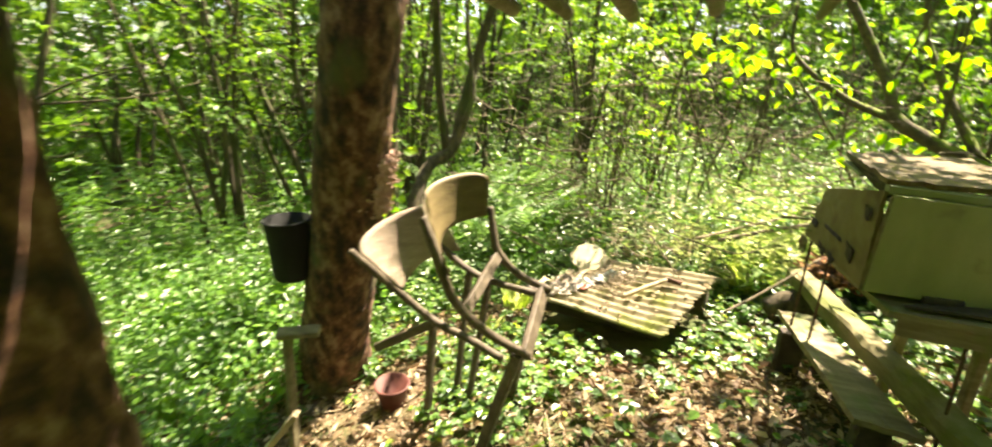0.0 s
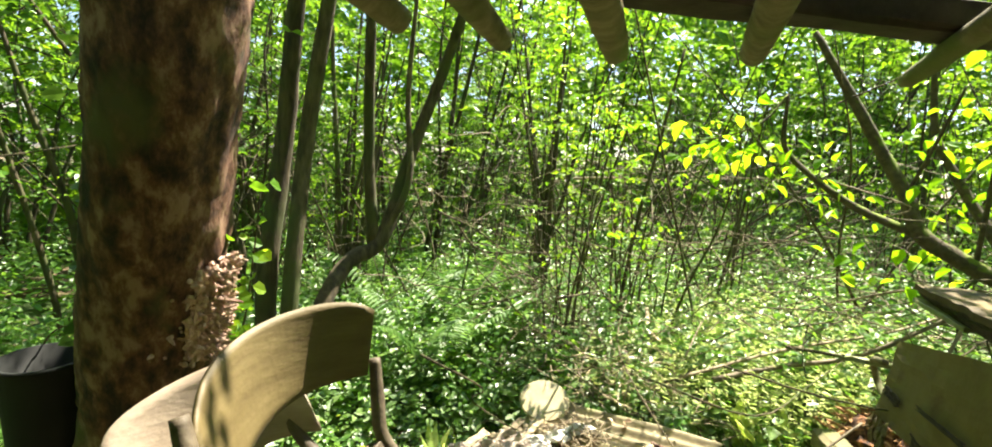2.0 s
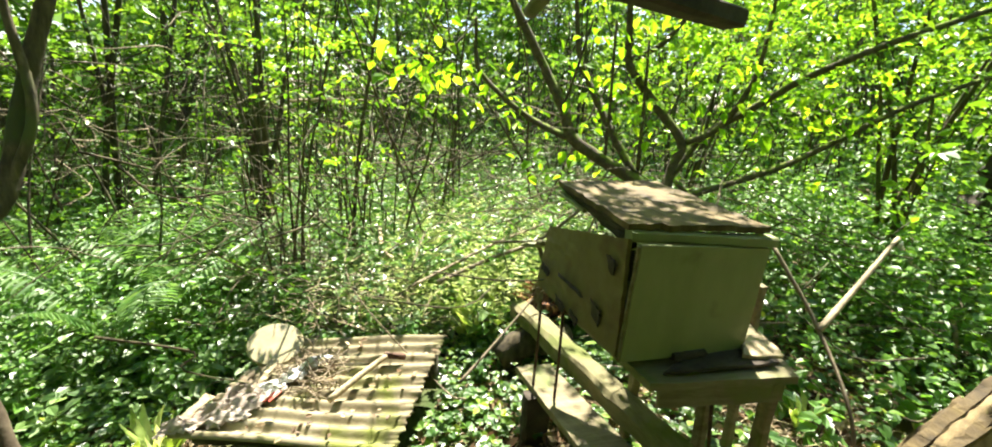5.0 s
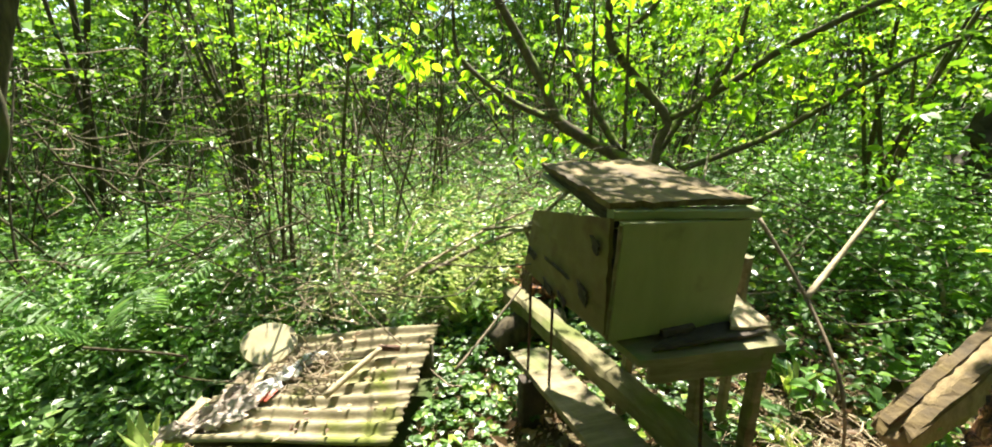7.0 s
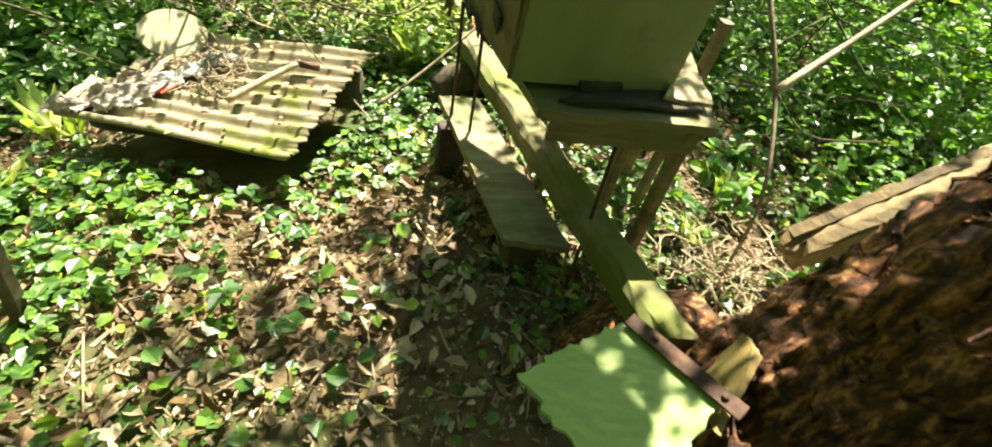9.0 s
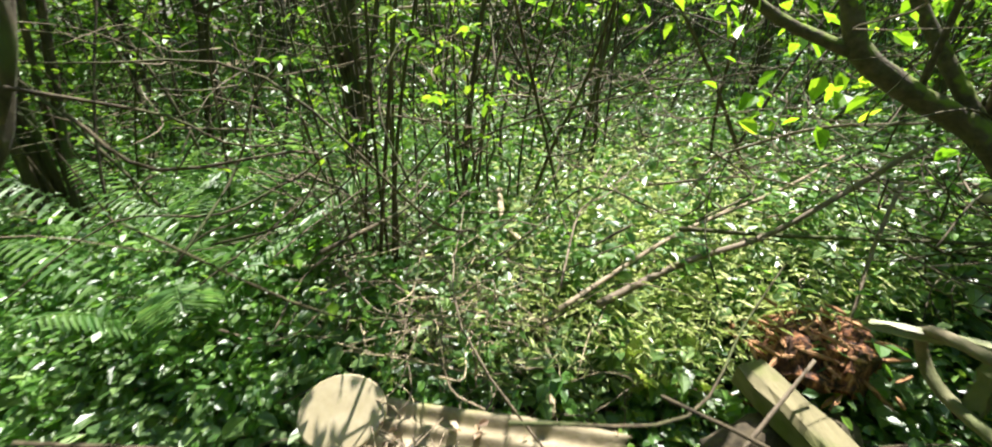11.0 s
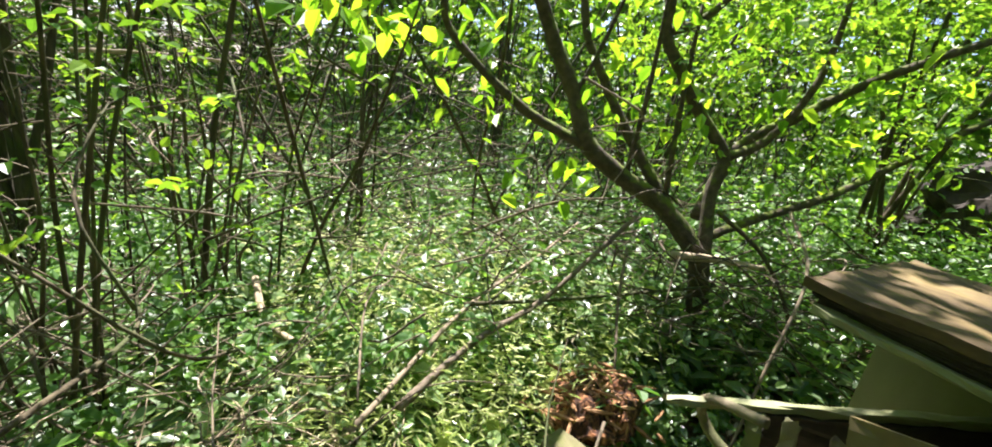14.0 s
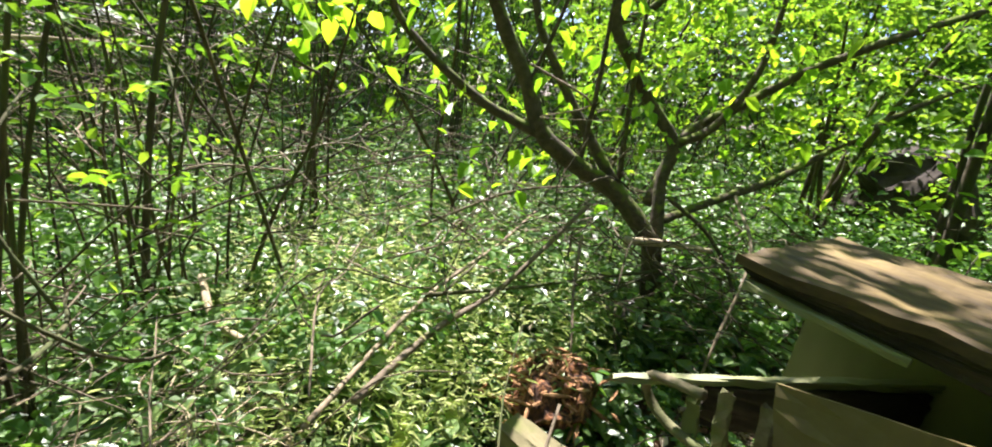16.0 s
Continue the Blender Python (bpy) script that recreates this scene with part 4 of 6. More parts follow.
def drape(spots, seed, high=0.05, reach=0.09):
    """A crumpled film or rag lying over the corrugations round the given (u, v) spots of the sheet."""
    bm = bmesh.new()
    n = 34
    us, vs = [s[0] for s in spots], [s[1] for s in spots]
    u0, u1, v0, v1 = min(us) - reach, max(us) + reach, min(vs) - reach, max(vs) + reach
    grid = []
    for i in range(n + 1):
        row = []
        for j in range(n + 1):
            u, v = u0 + (u1 - u0) * i / n, v0 + (v1 - v0) * j / n
            q = Vector((u * 14, v * 14, seed))
            d = min(math.hypot(u - a, v - c) for a, c in spots) / reach + 0.45 * noise.noise(q * 0.8)
            h = 0.022 + high * max(0, 1 - d) * (0.5 + abs(noise.noise(q * 1.3))) + 0.014 * abs(noise.noise(q * 3.1)) - 0.02 * max(0, d - 0.8)
            row.append((bm.verts.new(sheet_at(u + 0.02 * noise.noise(q * 2), v + 0.02 * noise.noise(q * 2.2 + Vector((5, 0, 0))), h)), d))
        grid.append(row)
    for i in range(n):
        for j in range(n):
            c = (grid[i][j], grid[i + 1][j], grid[i + 1][j + 1], grid[i][j + 1])
            if max(k[1] for k in c) < 1.0:
                bm.faces.new([k[0] for k in c])
    bmesh.ops.delete(bm, geom=[v for v in bm.verts if not v.link_faces], context="VERTS")
    bmesh.ops.solidify(bm, geom=bm.faces[:], thickness=0.003)
    return bm


def sheet_rubbish():
    bm = bmesh.new()
    c = Vector((0.345, 2.97, 0.36))
    m = Matrix.Translation(c) @ Matrix.Rotation(radians(14), 4, "Z") @ Matrix.Rotation(radians(38), 4, "X")
    bmesh.ops.create_cone(bm, cap_ends=True, segments=36, radius1=0.138, radius2=0.132, depth=0.012, matrix=m @ Matrix.Diagonal((1.05, 0.9, 1, 1)))
    bmesh.ops.create_cone(bm, cap_ends=True, segments=36, radius1=0.085, radius2=0.078, depth=0.01, matrix=m @ Matrix.Translation((0, 0, -0.008)))
    single("plastic_disc", bm, DISC, "round yellowed plastic lid leaning on the sheet", "lid", loc=c)
    single("plastic_bag", drape([(0.24, 0.4), (0.28, 0.52), (0.33, 0.66)], 5, 0.055, 0.085), BAG, "crumpled dirty white plastic bag", "bag", loc=sheet_at(0.3, 0.5))
    single("rag", drape([(0.03, 0.05), (0.09, 0.2), (0.12, 0.36), (0.17, 0.16), (0.2, 0.3)], 6, 0.06, 0.1), RAG, "faded whitish rag spilling over the sheet's edge", "rag", loc=sheet_at(0.1, 0.2))
    for k, (u, v) in enumerate([(0.02, 0.05), (0.09, 0.3), (0.16, 0.42), (0.2, 0.22)]):
        a = sheet_at(u, v, 0.03)
        single("bark_strip", plank(a, a + Vector((0.1 - 0.02 * k, 0.13, 0.06)), 0.05, 0.012, worn=0.006, seed=60 + k, ragged=0.02), [PALE, TWIG][k % 2], "pale strip of bark lying on the sheet", "bark", "bark strips", loc=a)
    for k in range(3):
        a = sheet_at(0.27 + 0.025 * k, 0.27, 0.04)
        single("red_strip", plank(a, a + Vector((0.045, 0.06, 0.012)), 0.012, 0.006, cuts=3, worn=0.001, seed=66 + k), RED, "short red plastic strip", "strip", "red strips", loc=a)
    g = np.random.default_rng(9)
    bits = []
    for k in range(70):
        p = np.array(sheet_at(g.uniform(0.2, 0.55), g.uniform(0.35, 0.75), 0.035))
        d = g.normal(0, 0.06, 3) * [1, 1, 0.25]
        bits.append(tube_arrays([p - d, p + g.normal(0, 0.015, 3), p + d], [0.0028, 0.003, 0.002], sides=5, steps=3, seed=k))
    v, q = join_arrays(bits)
    single("twig_tangle", quads_mesh("twig_tangle", v, q, TWIG, True), TWIG, "tangle of dry brown twigs on the sheet", "twigs", kind="stuff", loc=sheet_at(0.4, 0.55))
    t = thing("hammer", sheet_at(0.72, 0.5, 0.02), "old hammer with a grey wooden handle", "hammer")
    a, b = sheet_at(0.6, 0.3, 0.035), sheet_at(0.735, 0.72, 0.05)
    part("handle", tube("handle", [a, (a + b) / 2 + Vector((0, 0, 0.004)), b], [0.017, 0.016, 0.014], PALE, sides=10, rough=0.08, seed=2), PALE, t)
    part("head", plank(b + Vector((-0.02, 0.0, 0.012)), b + Vector((0.085, -0.035, 0.012)), 0.028, 0.028, cuts=4, worn=0.003, seed=7), RUST, t, "rusty iron head")
    g = np.random.default_rng(19)
    bits = []
    for k in range(60):
        p = np.array(sheet_at(g.uniform(0.1, 0.98), g.uniform(0.02, 0.98), 0.022))
        bits.append(p)
    c = np.array(bits)
    single("fallen_leaves", leaves("fallen_leaves", c, unit(60, g, 0, 0.2), np.tile([0, 0, 1.0], (60, 1)) + g.normal(0, 0.3, (60, 3)), g.uniform(0.02, 0.045, 60), 0.6, LITTER), LITTER,
           "a few dead leaves caught on the corrugations", "leaves", kind="stuff", loc=sheet_at(0.5, 0.5))


sheet_rubbish()


# ---------- chairs ----------
def back_plate(tl, tr, br, bl, bow, thick=0.009):
    """A bent plywood back: bowed between its ends, with rounded top corners and a hollow lower edge."""
    tl, tr, br, bl, bow = (Vector(p) for p in (tl, tr, br, bl, bow))
    n, m = 26, 10
    bm = bmesh.new()
    face, rear = [], []
    for i in range(n + 1):
        u = i / n
        a, b = [], []
        edge = (2 * abs(u - 0.5)) ** 7
        for j in range(m + 1):
            v = 0.16 * edge + (1 - 0.16 * edge - 0.02 * math.sin(math.pi * u)) * j / m
            hollow = 1 - (2 * u - 1) ** 2
            p = tl.lerp(tr, u).lerp(bl.lerp(br, u), v) + bow * hollow
            nrm = ((tr - tl) + bow * (4 - 8 * u)).cross(bl - tl).normalized()
            a.append(bm.verts.new(p))
            b.append(bm.verts.new(p - nrm * thick))
        face.append(a)
        rear.append(b)
    for i in range(n):
        for j in range(m):
            bm.faces.new((face[i][j], face[i + 1][j], face[i + 1][j + 1], face[i][j + 1]))
            bm.faces.new((rear[i][j], rear[i][j + 1], rear[i + 1][j + 1], rear[i + 1][j]))
        bm.faces.new((face[i][0], rear[i][0], rear[i + 1][0], face[i + 1][0]))
        bm.faces.new((face[i][m], face[i + 1][m], rear[i + 1][m], rear[i][m]))
    for j in range(m):
        bm.faces.new((face[0][j], face[0][j + 1], rear[0][j + 1], rear[0][j]))
        bm.faces.new((face[n][j], rear[n][j], rear[n][j + 1], face[n][j + 1]))
    bmesh.ops.recalc_face_normals(bm, faces=bm.faces)
    for f in bm.faces:
        f.smooth = True
    return bm


def bent_rail(pts, r, seed):
    """A bent rail of flattened oval section."""
    v, q = tube_arrays(pts, [r * 0.8] + [r] * (len(pts) - 2) + [r * 0.95], sides=12, rough=0.05, steps=8, seed=seed)
    return quads_mesh("rail", v, q, CHAIRWOOD, True)


def foot_of(x, y):
    return (x, y, gz(x, y) - 0.03)


def tipped_chair():
    """The chair in front: tipped to one side, its seat gone."""
    t = thing("chair", (0.15, 1.4, gz(0.15, 1.4)), "seatless tipped chair with a cracked yellowish plywood backrest", "chair", "broken chairs")
    part("backrest", back_plate((-0.005, 1.055, 1.205), (0.05, 1.6, 1.285), (0.046, 1.58, 1.055), (0.12, 1.03, 0.97), (-0.14, 0.02, 0.012)), PLY, t, "curved cracked plywood backrest")
    part("crack", plank((-0.072, 1.165, 1.222), (-0.005, 1.145, 1.07), 0.006, 0.005, up=(0.85, 0.35, 0.35), cuts=6, worn=0.0012, seed=119), DARKWOOD, t, "dark split in the plywood")
    part("rail", bent_rail([(0.0, 1.04, 1.2), (0.05, 1.03, 1.09), (0.085, 1.05, 0.95), (0.12, 1.1, 0.81), (0.23, 1.19, 0.65), (0.385, 1.285, 0.52)], 0.021, 120), CHAIRWOOD, t, "bent side rail")
    part("rail", bent_rail([(0.055, 1.6, 1.1), (0.08, 1.585, 0.99), (0.115, 1.57, 0.88), (0.21, 1.62, 0.755), (0.365, 1.69, 0.66)], 0.02, 121), CHAIRWOOD, t, "bent side rail")
    part("front_rail", plank((0.385, 1.285, 0.525), (0.345, 1.68, 0.668), 0.075, 0.03, up=(1, 0.2, 0.5), worn=0.002, seed=122), CHAIRWOOD, t)
    part("cross_rail", plank((0.13, 1.57, 0.87), (0.15, 1.13, 0.77), 0.05, 0.024, up=(1, 0, 0.6), worn=0.002, seed=123), CHAIRWOOD, t)
    part("leg", plank(foot_of(0.2, 1.16), (0.36, 1.27, 0.52), 0.085, 0.045, up=(1, 0, 0), worn=0.002, seed=124), CHAIRWOOD, t)
    part("leg", plank(foot_of(0.2, 1.62), (0.33, 1.66, 0.65), 0.055, 0.034, up=(1, 0, 0), worn=0.002, seed=125), CHAIRWOOD, t)
    part("leg", plank(foot_of(-0.02, 1.52), (0.115, 1.54, 0.86), 0.04, 0.03, up=(1, 0, 0), worn=0.002, seed=126), CHAIRWOOD, t)
    return t


def reclined_chair():
    """The chair behind it: tipped back, so that its back lies low and slanting."""
    t = thing("chair", (-0.1, 1.4, gz(-0.1, 1.4)), "seatless tipped-back chair with a bleached plywood backrest", "chair", "broken chairs")
    part("backrest", back_plate((-0.43, 1.13, 0.965), (-0.2, 1.52, 1.11), (-0.09, 1.56, 0.86), (-0.27, 1.275, 0.715), (-0.06, 0.03, 0.02)), PLYGREY, t, "bleached curved plywood backrest")
    part("rail", bent_rail([(-0.43, 1.12, 0.955), (-0.36, 1.19, 0.84), (-0.28, 1.27, 0.71), (-0.12, 1.32, 0.565), (0.08, 1.29, 0.53), (0.27, 1.245, 0.5)], 0.02, 100), CHAIRWOOD, t, "bent side rail")
    part("rail", bent_rail([(-0.2, 1.53, 1.0), (-0.165, 1.525, 0.87), (-0.02, 1.53, 0.765), (0.12, 1.545, 0.72), (0.32, 1.57, 0.69)], 0.018, 101), CHAIRWOOD, t, "bent side rail")
    part("stretcher", plank((-0.12, 1.32, 0.555), (-0.48, 1.34, 0.31), 0.045, 0.026, up=(0, 1, 0), worn=0.002, seed=111), CHAIRWOOD, t)
    part("leg", plank(foot_of(-0.22, 1.42), (-0.11, 1.325, 0.56), 0.05, 0.032, up=(1, 0, 0), worn=0.002, seed=112), CHAIRWOOD, t)
    part("leg", plank(foot_of(-0.14, 1.62), (-0.01, 1.53, 0.75), 0.045, 0.03, up=(1, 0, 0), worn=0.002, seed=114), CHAIRWOOD, t)
    return t


reclined_chair()
tipped_chair()


# ---------- bucket, pot, stake ----------
def vessel(name, base, r0, r1, h, mat, label, category, rim=0.008):
    bm = bmesh.new()
    prof = [(0.0, 0.0), (r0 * 0.96, 0.0), (r0, 0.01), (r1, h - 0.015), (r1 + rim, h - 0.01), (r1 + rim, h), (r1 - 0.004, h), (r0 - 0.006, 0.02), (0.0, 0.015)]
    vs = [bm.verts.new((r, 0, z)) for r, z in prof]
    es = [bm.edges.new((a, b)) for a, b in zip(vs, vs[1:])]
    bmesh.ops.spin(bm, geom=vs + es, axis=(0, 0, 1), cent=(0, 0, 0), steps=28, angle=2 * math.pi)
    bmesh.ops.remove_doubles(bm, verts=bm.verts, dist=0.0005)
    bmesh.ops.recalc_face_normals(bm, faces=bm.faces)
    for f in bm.faces:
        f.smooth = True
    me = bpy.data.meshes.new(name)
    bm.to_mesh(me)
    bm.free()
    me.materials.append(mat)
    ob = new(name, me)
    ob.location = base
    return tagged(ob, label, category)


bucket = thing("bucket", (-1.13, 1.44, 0.56), "black plastic bucket hung on the trunk", "bucket")
v_ = vessel("body", (0, 0, 0), 0.105, 0.125, 0.36, BUCKET, "", "")
v_.parent = bucket
part("handle", tube("handle", [(-1.13 + 0.12 * math.cos(a), 1.44 + 0.12 * math.sin(a) * 0.3 + 0.05, 0.9 + 0.1 * math.sin(a)) for a in np.linspace(0, math.pi, 7)], [0.003] * 7, RUST, sides=6), RUST, bucket, "wire handle")
vessel("clay_pot", (-0.52, 1.5, gz(-0.52, 1.5) - 0.01), 0.07, 0.1, 0.17, CLAY, "dark red clay pot behind the chair legs", "pot")
t_ = thing("broken_stool", (-0.78, 0.95, gz(-0.78, 0.95)), "broken wooden stool frame leaning by the trunk", "stool")
part("leg", plank((-0.74, 0.95, gz(-0.74, 0.95) - 0.04), (-0.82, 1.08, 0.45), 0.05, 0.035, up=(1, 0, 0), seed=131), OLDWOOD, t_)
part("leg", plank((-1.05, 0.78, gz(-1.05, 0.78) - 0.04), (-0.72, 0.95, 0.1), 0.05, 0.03, seed=132), PALE, t_)
part("top", plank((-0.87, 1.05, 0.47), (-0.7, 1.16, 0.47), 0.09, 0.03, seed=133), OLDWOOD, t_)
single("stake", tube("stake", [(-1.32, 0.55, gz(-1.32, 0.55) - 0.05), (-1.33, 0.56, 0.05), (-1.34, 0.56, 0.22)], [0.022, 0.02, 0.016], BARK, sides=8, rough=0.15), BARK, "short dark wooden stake in the undergrowth", "stake", loc=(-1.32, 0.55, gz(-1.32, 0.55)))


# ---------- rotten trunk, split log, painted board ----------
def rotten_trunk():
    pts = [(2.25, 0.85, 0.05), (2.32, 0.85, 0.4), (2.42, 0.84, 0.8), (2.52, 0.82, 1.15), (2.6, 0.8, 1.45)]
    v, q = tube_arrays(pts, [0.34, 0.32, 0.28, 0.24, 0.17], sides=84, rough=0.05, steps=32, seed=140)
    out = []
    for p in v:
        x = Vector(p)
        out.append(np.array(x + Vector(noise.noise_vector(x * 7)) * 0.05 + Vector(noise.noise_vector(Vector((x.x * 26, x.y * 26, x.z * 7)))) * 0.026 + Vector(noise.noise_vector(Vector((x.x * 60, x.y * 60, x.z * 22)))) * 0.014))
    t = thing("rotten_tree", (2.25, 0.85, gz(2.25, 0.85)), "crumbling red-brown rotten standing tree stub", "dead tree")
    part("core", quads_mesh("core", np.array(out), q, ROT, True), ROT, t)
    g = np.random.default_rng(141)
    chips = []
    for k in range(900):
        z = g.uniform(0.1, 1.35)
        a = g.uniform(1.4, 4.9)
        c = np.array([2.25 + 0.24 * z, 0.85 - 0.03 * z, z]) + np.array([math.cos(a), math.sin(a), 0]) * (0.35 - 0.09 * z)
        chips.append(tube_arrays([c, c + g.normal(0, 0.02, 3) + [0, 0, 0.02], c + g.normal(0, 0.02, 3) + [0.02, -0.01, 0.09]], [0.003, 0.006, 0.0015], sides=5, steps=2, seed=k))
    v, q = join_arrays(chips)
    tagged(part("rotten_fibre", quads_mesh("rotten_fibre", v, q, ROT), ROT, t), kind="stuff")


rotten_trunk()


def split_log():
    t = thing("split_log", (2.78, 1.49, 0.35), "pale split log with bark peeling off, propped up", "log")
    a, b = np.array([2.76, 1.47, 0.44]), np.array([3.28, 1.45, 0.88])
    d = (b - a) / np.linalg.norm(b - a)
    part("log", tube("log", [a, a + 0.3 * (b - a), a + 0.7 * (b - a), b, b + d * 0.5], [0.05, 0.075, 0.085, 0.09, 0.09], SPLIT, sides=20, rough=0.2, steps=8, seed=151), SPLIT, t)
    side = np.cross(d, [0, 0, 1.0])
    up = np.cross(side, d)
    for k, (s0, s1, off, lift) in enumerate([(0.02, 0.95, -0.045, 0.055), (0.06, 0.9, 0.05, 0.05), (0.12, 0.8, -0.01, -0.085), (0.05, 0.6, -0.09, -0.01)]):
        part("bark", plank(tuple(a + (b - a) * s0 + side * off + up * (0.05 + lift)), tuple(a + (b - a) * s1 + side * off + up * (0.062 + lift)), 0.045, 0.02, up=tuple(up), worn=0.006, cuts=12, seed=152 + k, ragged=0.03), LIDWOOD, t, "strip of brown bark")


split_log()


def painted_board():
    t = thing("painted_board", (1.8, 0.9, 0.55), "broken lime green painted board with a dark iron strip", "board")
    a, b, c, d = Vector((1.58, 0.98, 0.665)), Vector((1.83, 1.06, 0.725)), Vector((1.99, 0.87, 0.755)), Vector((1.72, 0.68, 0.70))
    part("board", slab([a, b, c, d], 0.016, 18, 0.0012, 0.11, 161), LIME, t)
    part("iron_strip", plank(Vector((1.835, 1.045, 0.742)), Vector((1.965, 0.82, 0.765)), 0.035, 0.008, up=(-0.2, -0.1, 1), cuts=5, worn=0.001, seed=162), RUST, t, "dark iron strip")
    for k, f in enumerate((0.25, 0.85)):
        p = Vector((1.835, 1.045, 0.746)).lerp(Vector((1.965, 0.82, 0.769)), f)
        bm = bmesh.new()
        bmesh.ops.create_uvsphere(bm, u_segments=10, v_segments=6, radius=0.008, matrix=Matrix.Translation(p) @ Matrix.Diagonal((1, 1, 0.5, 1)))
        part("nail", bm, RUST, t)
    part("prop", plank((1.8, 0.95, gz(1.8, 0.95) - 0.03), (1.79, 0.9, 0.68), 0.06, 0.05, up=(1, 0, 0), seed=163), DARKWOOD, t)
    part("offcut", slab([(2.0, 0.93, 0.56), (2.1, 0.99, 0.74), (2.085, 0.93, 0.76), (1.93, 0.8, 0.72)], 0.014, 6, 0.002, 0.08, 164), surface("raw yellow board", [(0.3, (0.2, 0.14, 0.045)), (0.8, (0.32, 0.24, 0.09))], scale=(8, 8, 8), rough=0.7, bump=0.3), t, "raw yellow offcut")


painted_board()


# ---------- dead wood ----------
STICKS = [
    ("dead_branch", [(0.9, 4.72, 0.5), (0.92, 4.35, 0.43), (1.04, 4.09, 0.4), (1.1, 3.86, 0.34), (1.09, 3.5, 0.28), (1.08, 3.1, 0.2)], 0.02, PALE, "curved pale barkless branch behind the sheet"),
    ("dead_branch", [(1.09, 3.35, 0.5), (1.75, 3.84, 0.62), (2.39, 4.12, 0.76), (2.77, 4.26, 0.91)], 0.012, TWIG, "long thin dead branch fallen across plants"),
    ("dead_branch", [(1.28, 3.41, 0.5), (1.7, 3.6, 0.6), (2.1, 3.66, 0.73), (2.59, 3.64, 1.14)], 0.018, TWIG, "dead branch with a broken pale end leaning on the shrub"),
    ("dead_branch", [(1.76, 3.86, 0.64), (2.23, 3.67, 0.7), (2.96, 3.34, 0.84)], 0.012, BARK, "thin dark dead branch lying level"),
    ("dead_branch", [(1.98, 5.26, 0.59), (2.72, 4.63, 0.66), (3.22, 3.9, 0.88)], 0.012, TWIG, "grey dead branch in the thicket"),
    ("dead_branch", [(2.1, 4.58, 0.75), (2.52, 4.25, 1.05), (2.81, 3.87, 1.18)], 0.01, TWIG, "thin grey dead twig in the thicket"),
    ("dead_branch", [(2.75, 3.5, 0.97), (2.95, 3.34, 0.985), (3.1, 3.2, 0.98)], 0.024, PALE, "short pale broken branch at the shrub's foot"),
    ("sapling", [(0.66, 4.7, 0.0), (0.66, 4.82, 0.48), (0.73, 4.93, 1.3), (0.83, 4.93, 1.93), (0.95, 4.95, 2.8)], 0.02, BARK, "thin dark upright sapling"),
    ("dead_branch", [(1.12, 5.92, 0.72), (1.68, 5.9, 1.1), (2.49, 5.63, 1.91)], 0.011, BARK, "dark bare branch rising aslant"),
    ("dead_branch", [(1.3, 5.86, 0.58), (2.07, 5.78, 1.09), (2.72, 5.51, 1.54)], 0.01, BARK, "second dark bare branch rising aslant"),
    ("dead_branch", [(2.56, 2.06, 1.19), (2.61, 1.8, 0.91), (2.56, 1.54, 0.64), (2.6, 1.5, 0.2)], 0.009, TWIG, "bent brown twig beside the stool"),
    ("dead_branch", [(2.61, 1.8, 0.91), (2.82, 1.86, 1.05), (3.08, 1.93, 1.25)], 0.014, PALE, "pale forked twig end beside the stool"),
    ("dead_branch", [(4.23, 2.68, 0.95), (4.15, 2.3, 0.69), (4.0, 2.12, 0.6), (3.9, 2.0, 0.3)], 0.016, PALE, "whitish dead branch in the nettles"),
    ("dead_branch", [(3.24, 3.23, 1.27), (2.98, 2.96, 1.06), (2.7, 2.88, 0.7), (2.55, 2.86, 0.3)], 0.009, TWIG, "hanging brown vine stem"),
    ("dead_branch", [(2.48, 3.56, 1.0), (2.35, 3.43, 0.77), (2.15, 3.2, 0.55), (1.94, 3.06, 0.3)], 0.009, TWIG, "thin leaning brown twig in herbs"),
    ("dead_branch", [(1.3, 2.55, 0.3), (1.55, 2.75, 0.42), (1.85, 2.95, 0.62)], 0.009, TWIG, "thin dry twig beside the sheet"),
    ("dead_branch", [(0.95, 1.55, 0.02), (1.08, 1.72, 0.05), (1.22, 1.8, 0.075)], 0.016, PALE, "flat pale stick on the litter"),
    ("dead_branch", [(1.1, 1.05, 0.06), (1.14, 1.2, 0.075), (1.2, 1.3, 0.085)], 0.018, PALE, "short pale stick among dead leaves"),
    ("dead_branch", [(0.55, 1.2, -0.02), (0.72, 1.38, 0.0), (0.8, 1.42, 0.02)], 0.012, TWIG, "broken twig on the ground"),
    ("dead_branch", [(-0.2, 7.0, 1.55), (0.3, 6.8, 1.6), (0.9, 6.6, 1.62)], 0.02, PALE, "pale dead branch lying level in the thicket"),
]
for k, (nm, pts, r, mat, lab) in enumerate(STICKS):
    v, q = tube_arrays(pts, np.linspace(r, r * 0.6, len(pts)), sides=8, rough=0.2, steps=7, seed=200 + k)
    single(nm, quads_mesh(nm, v, q, mat, True), mat, lab, "branch", "dead branches", loc=pts[0])


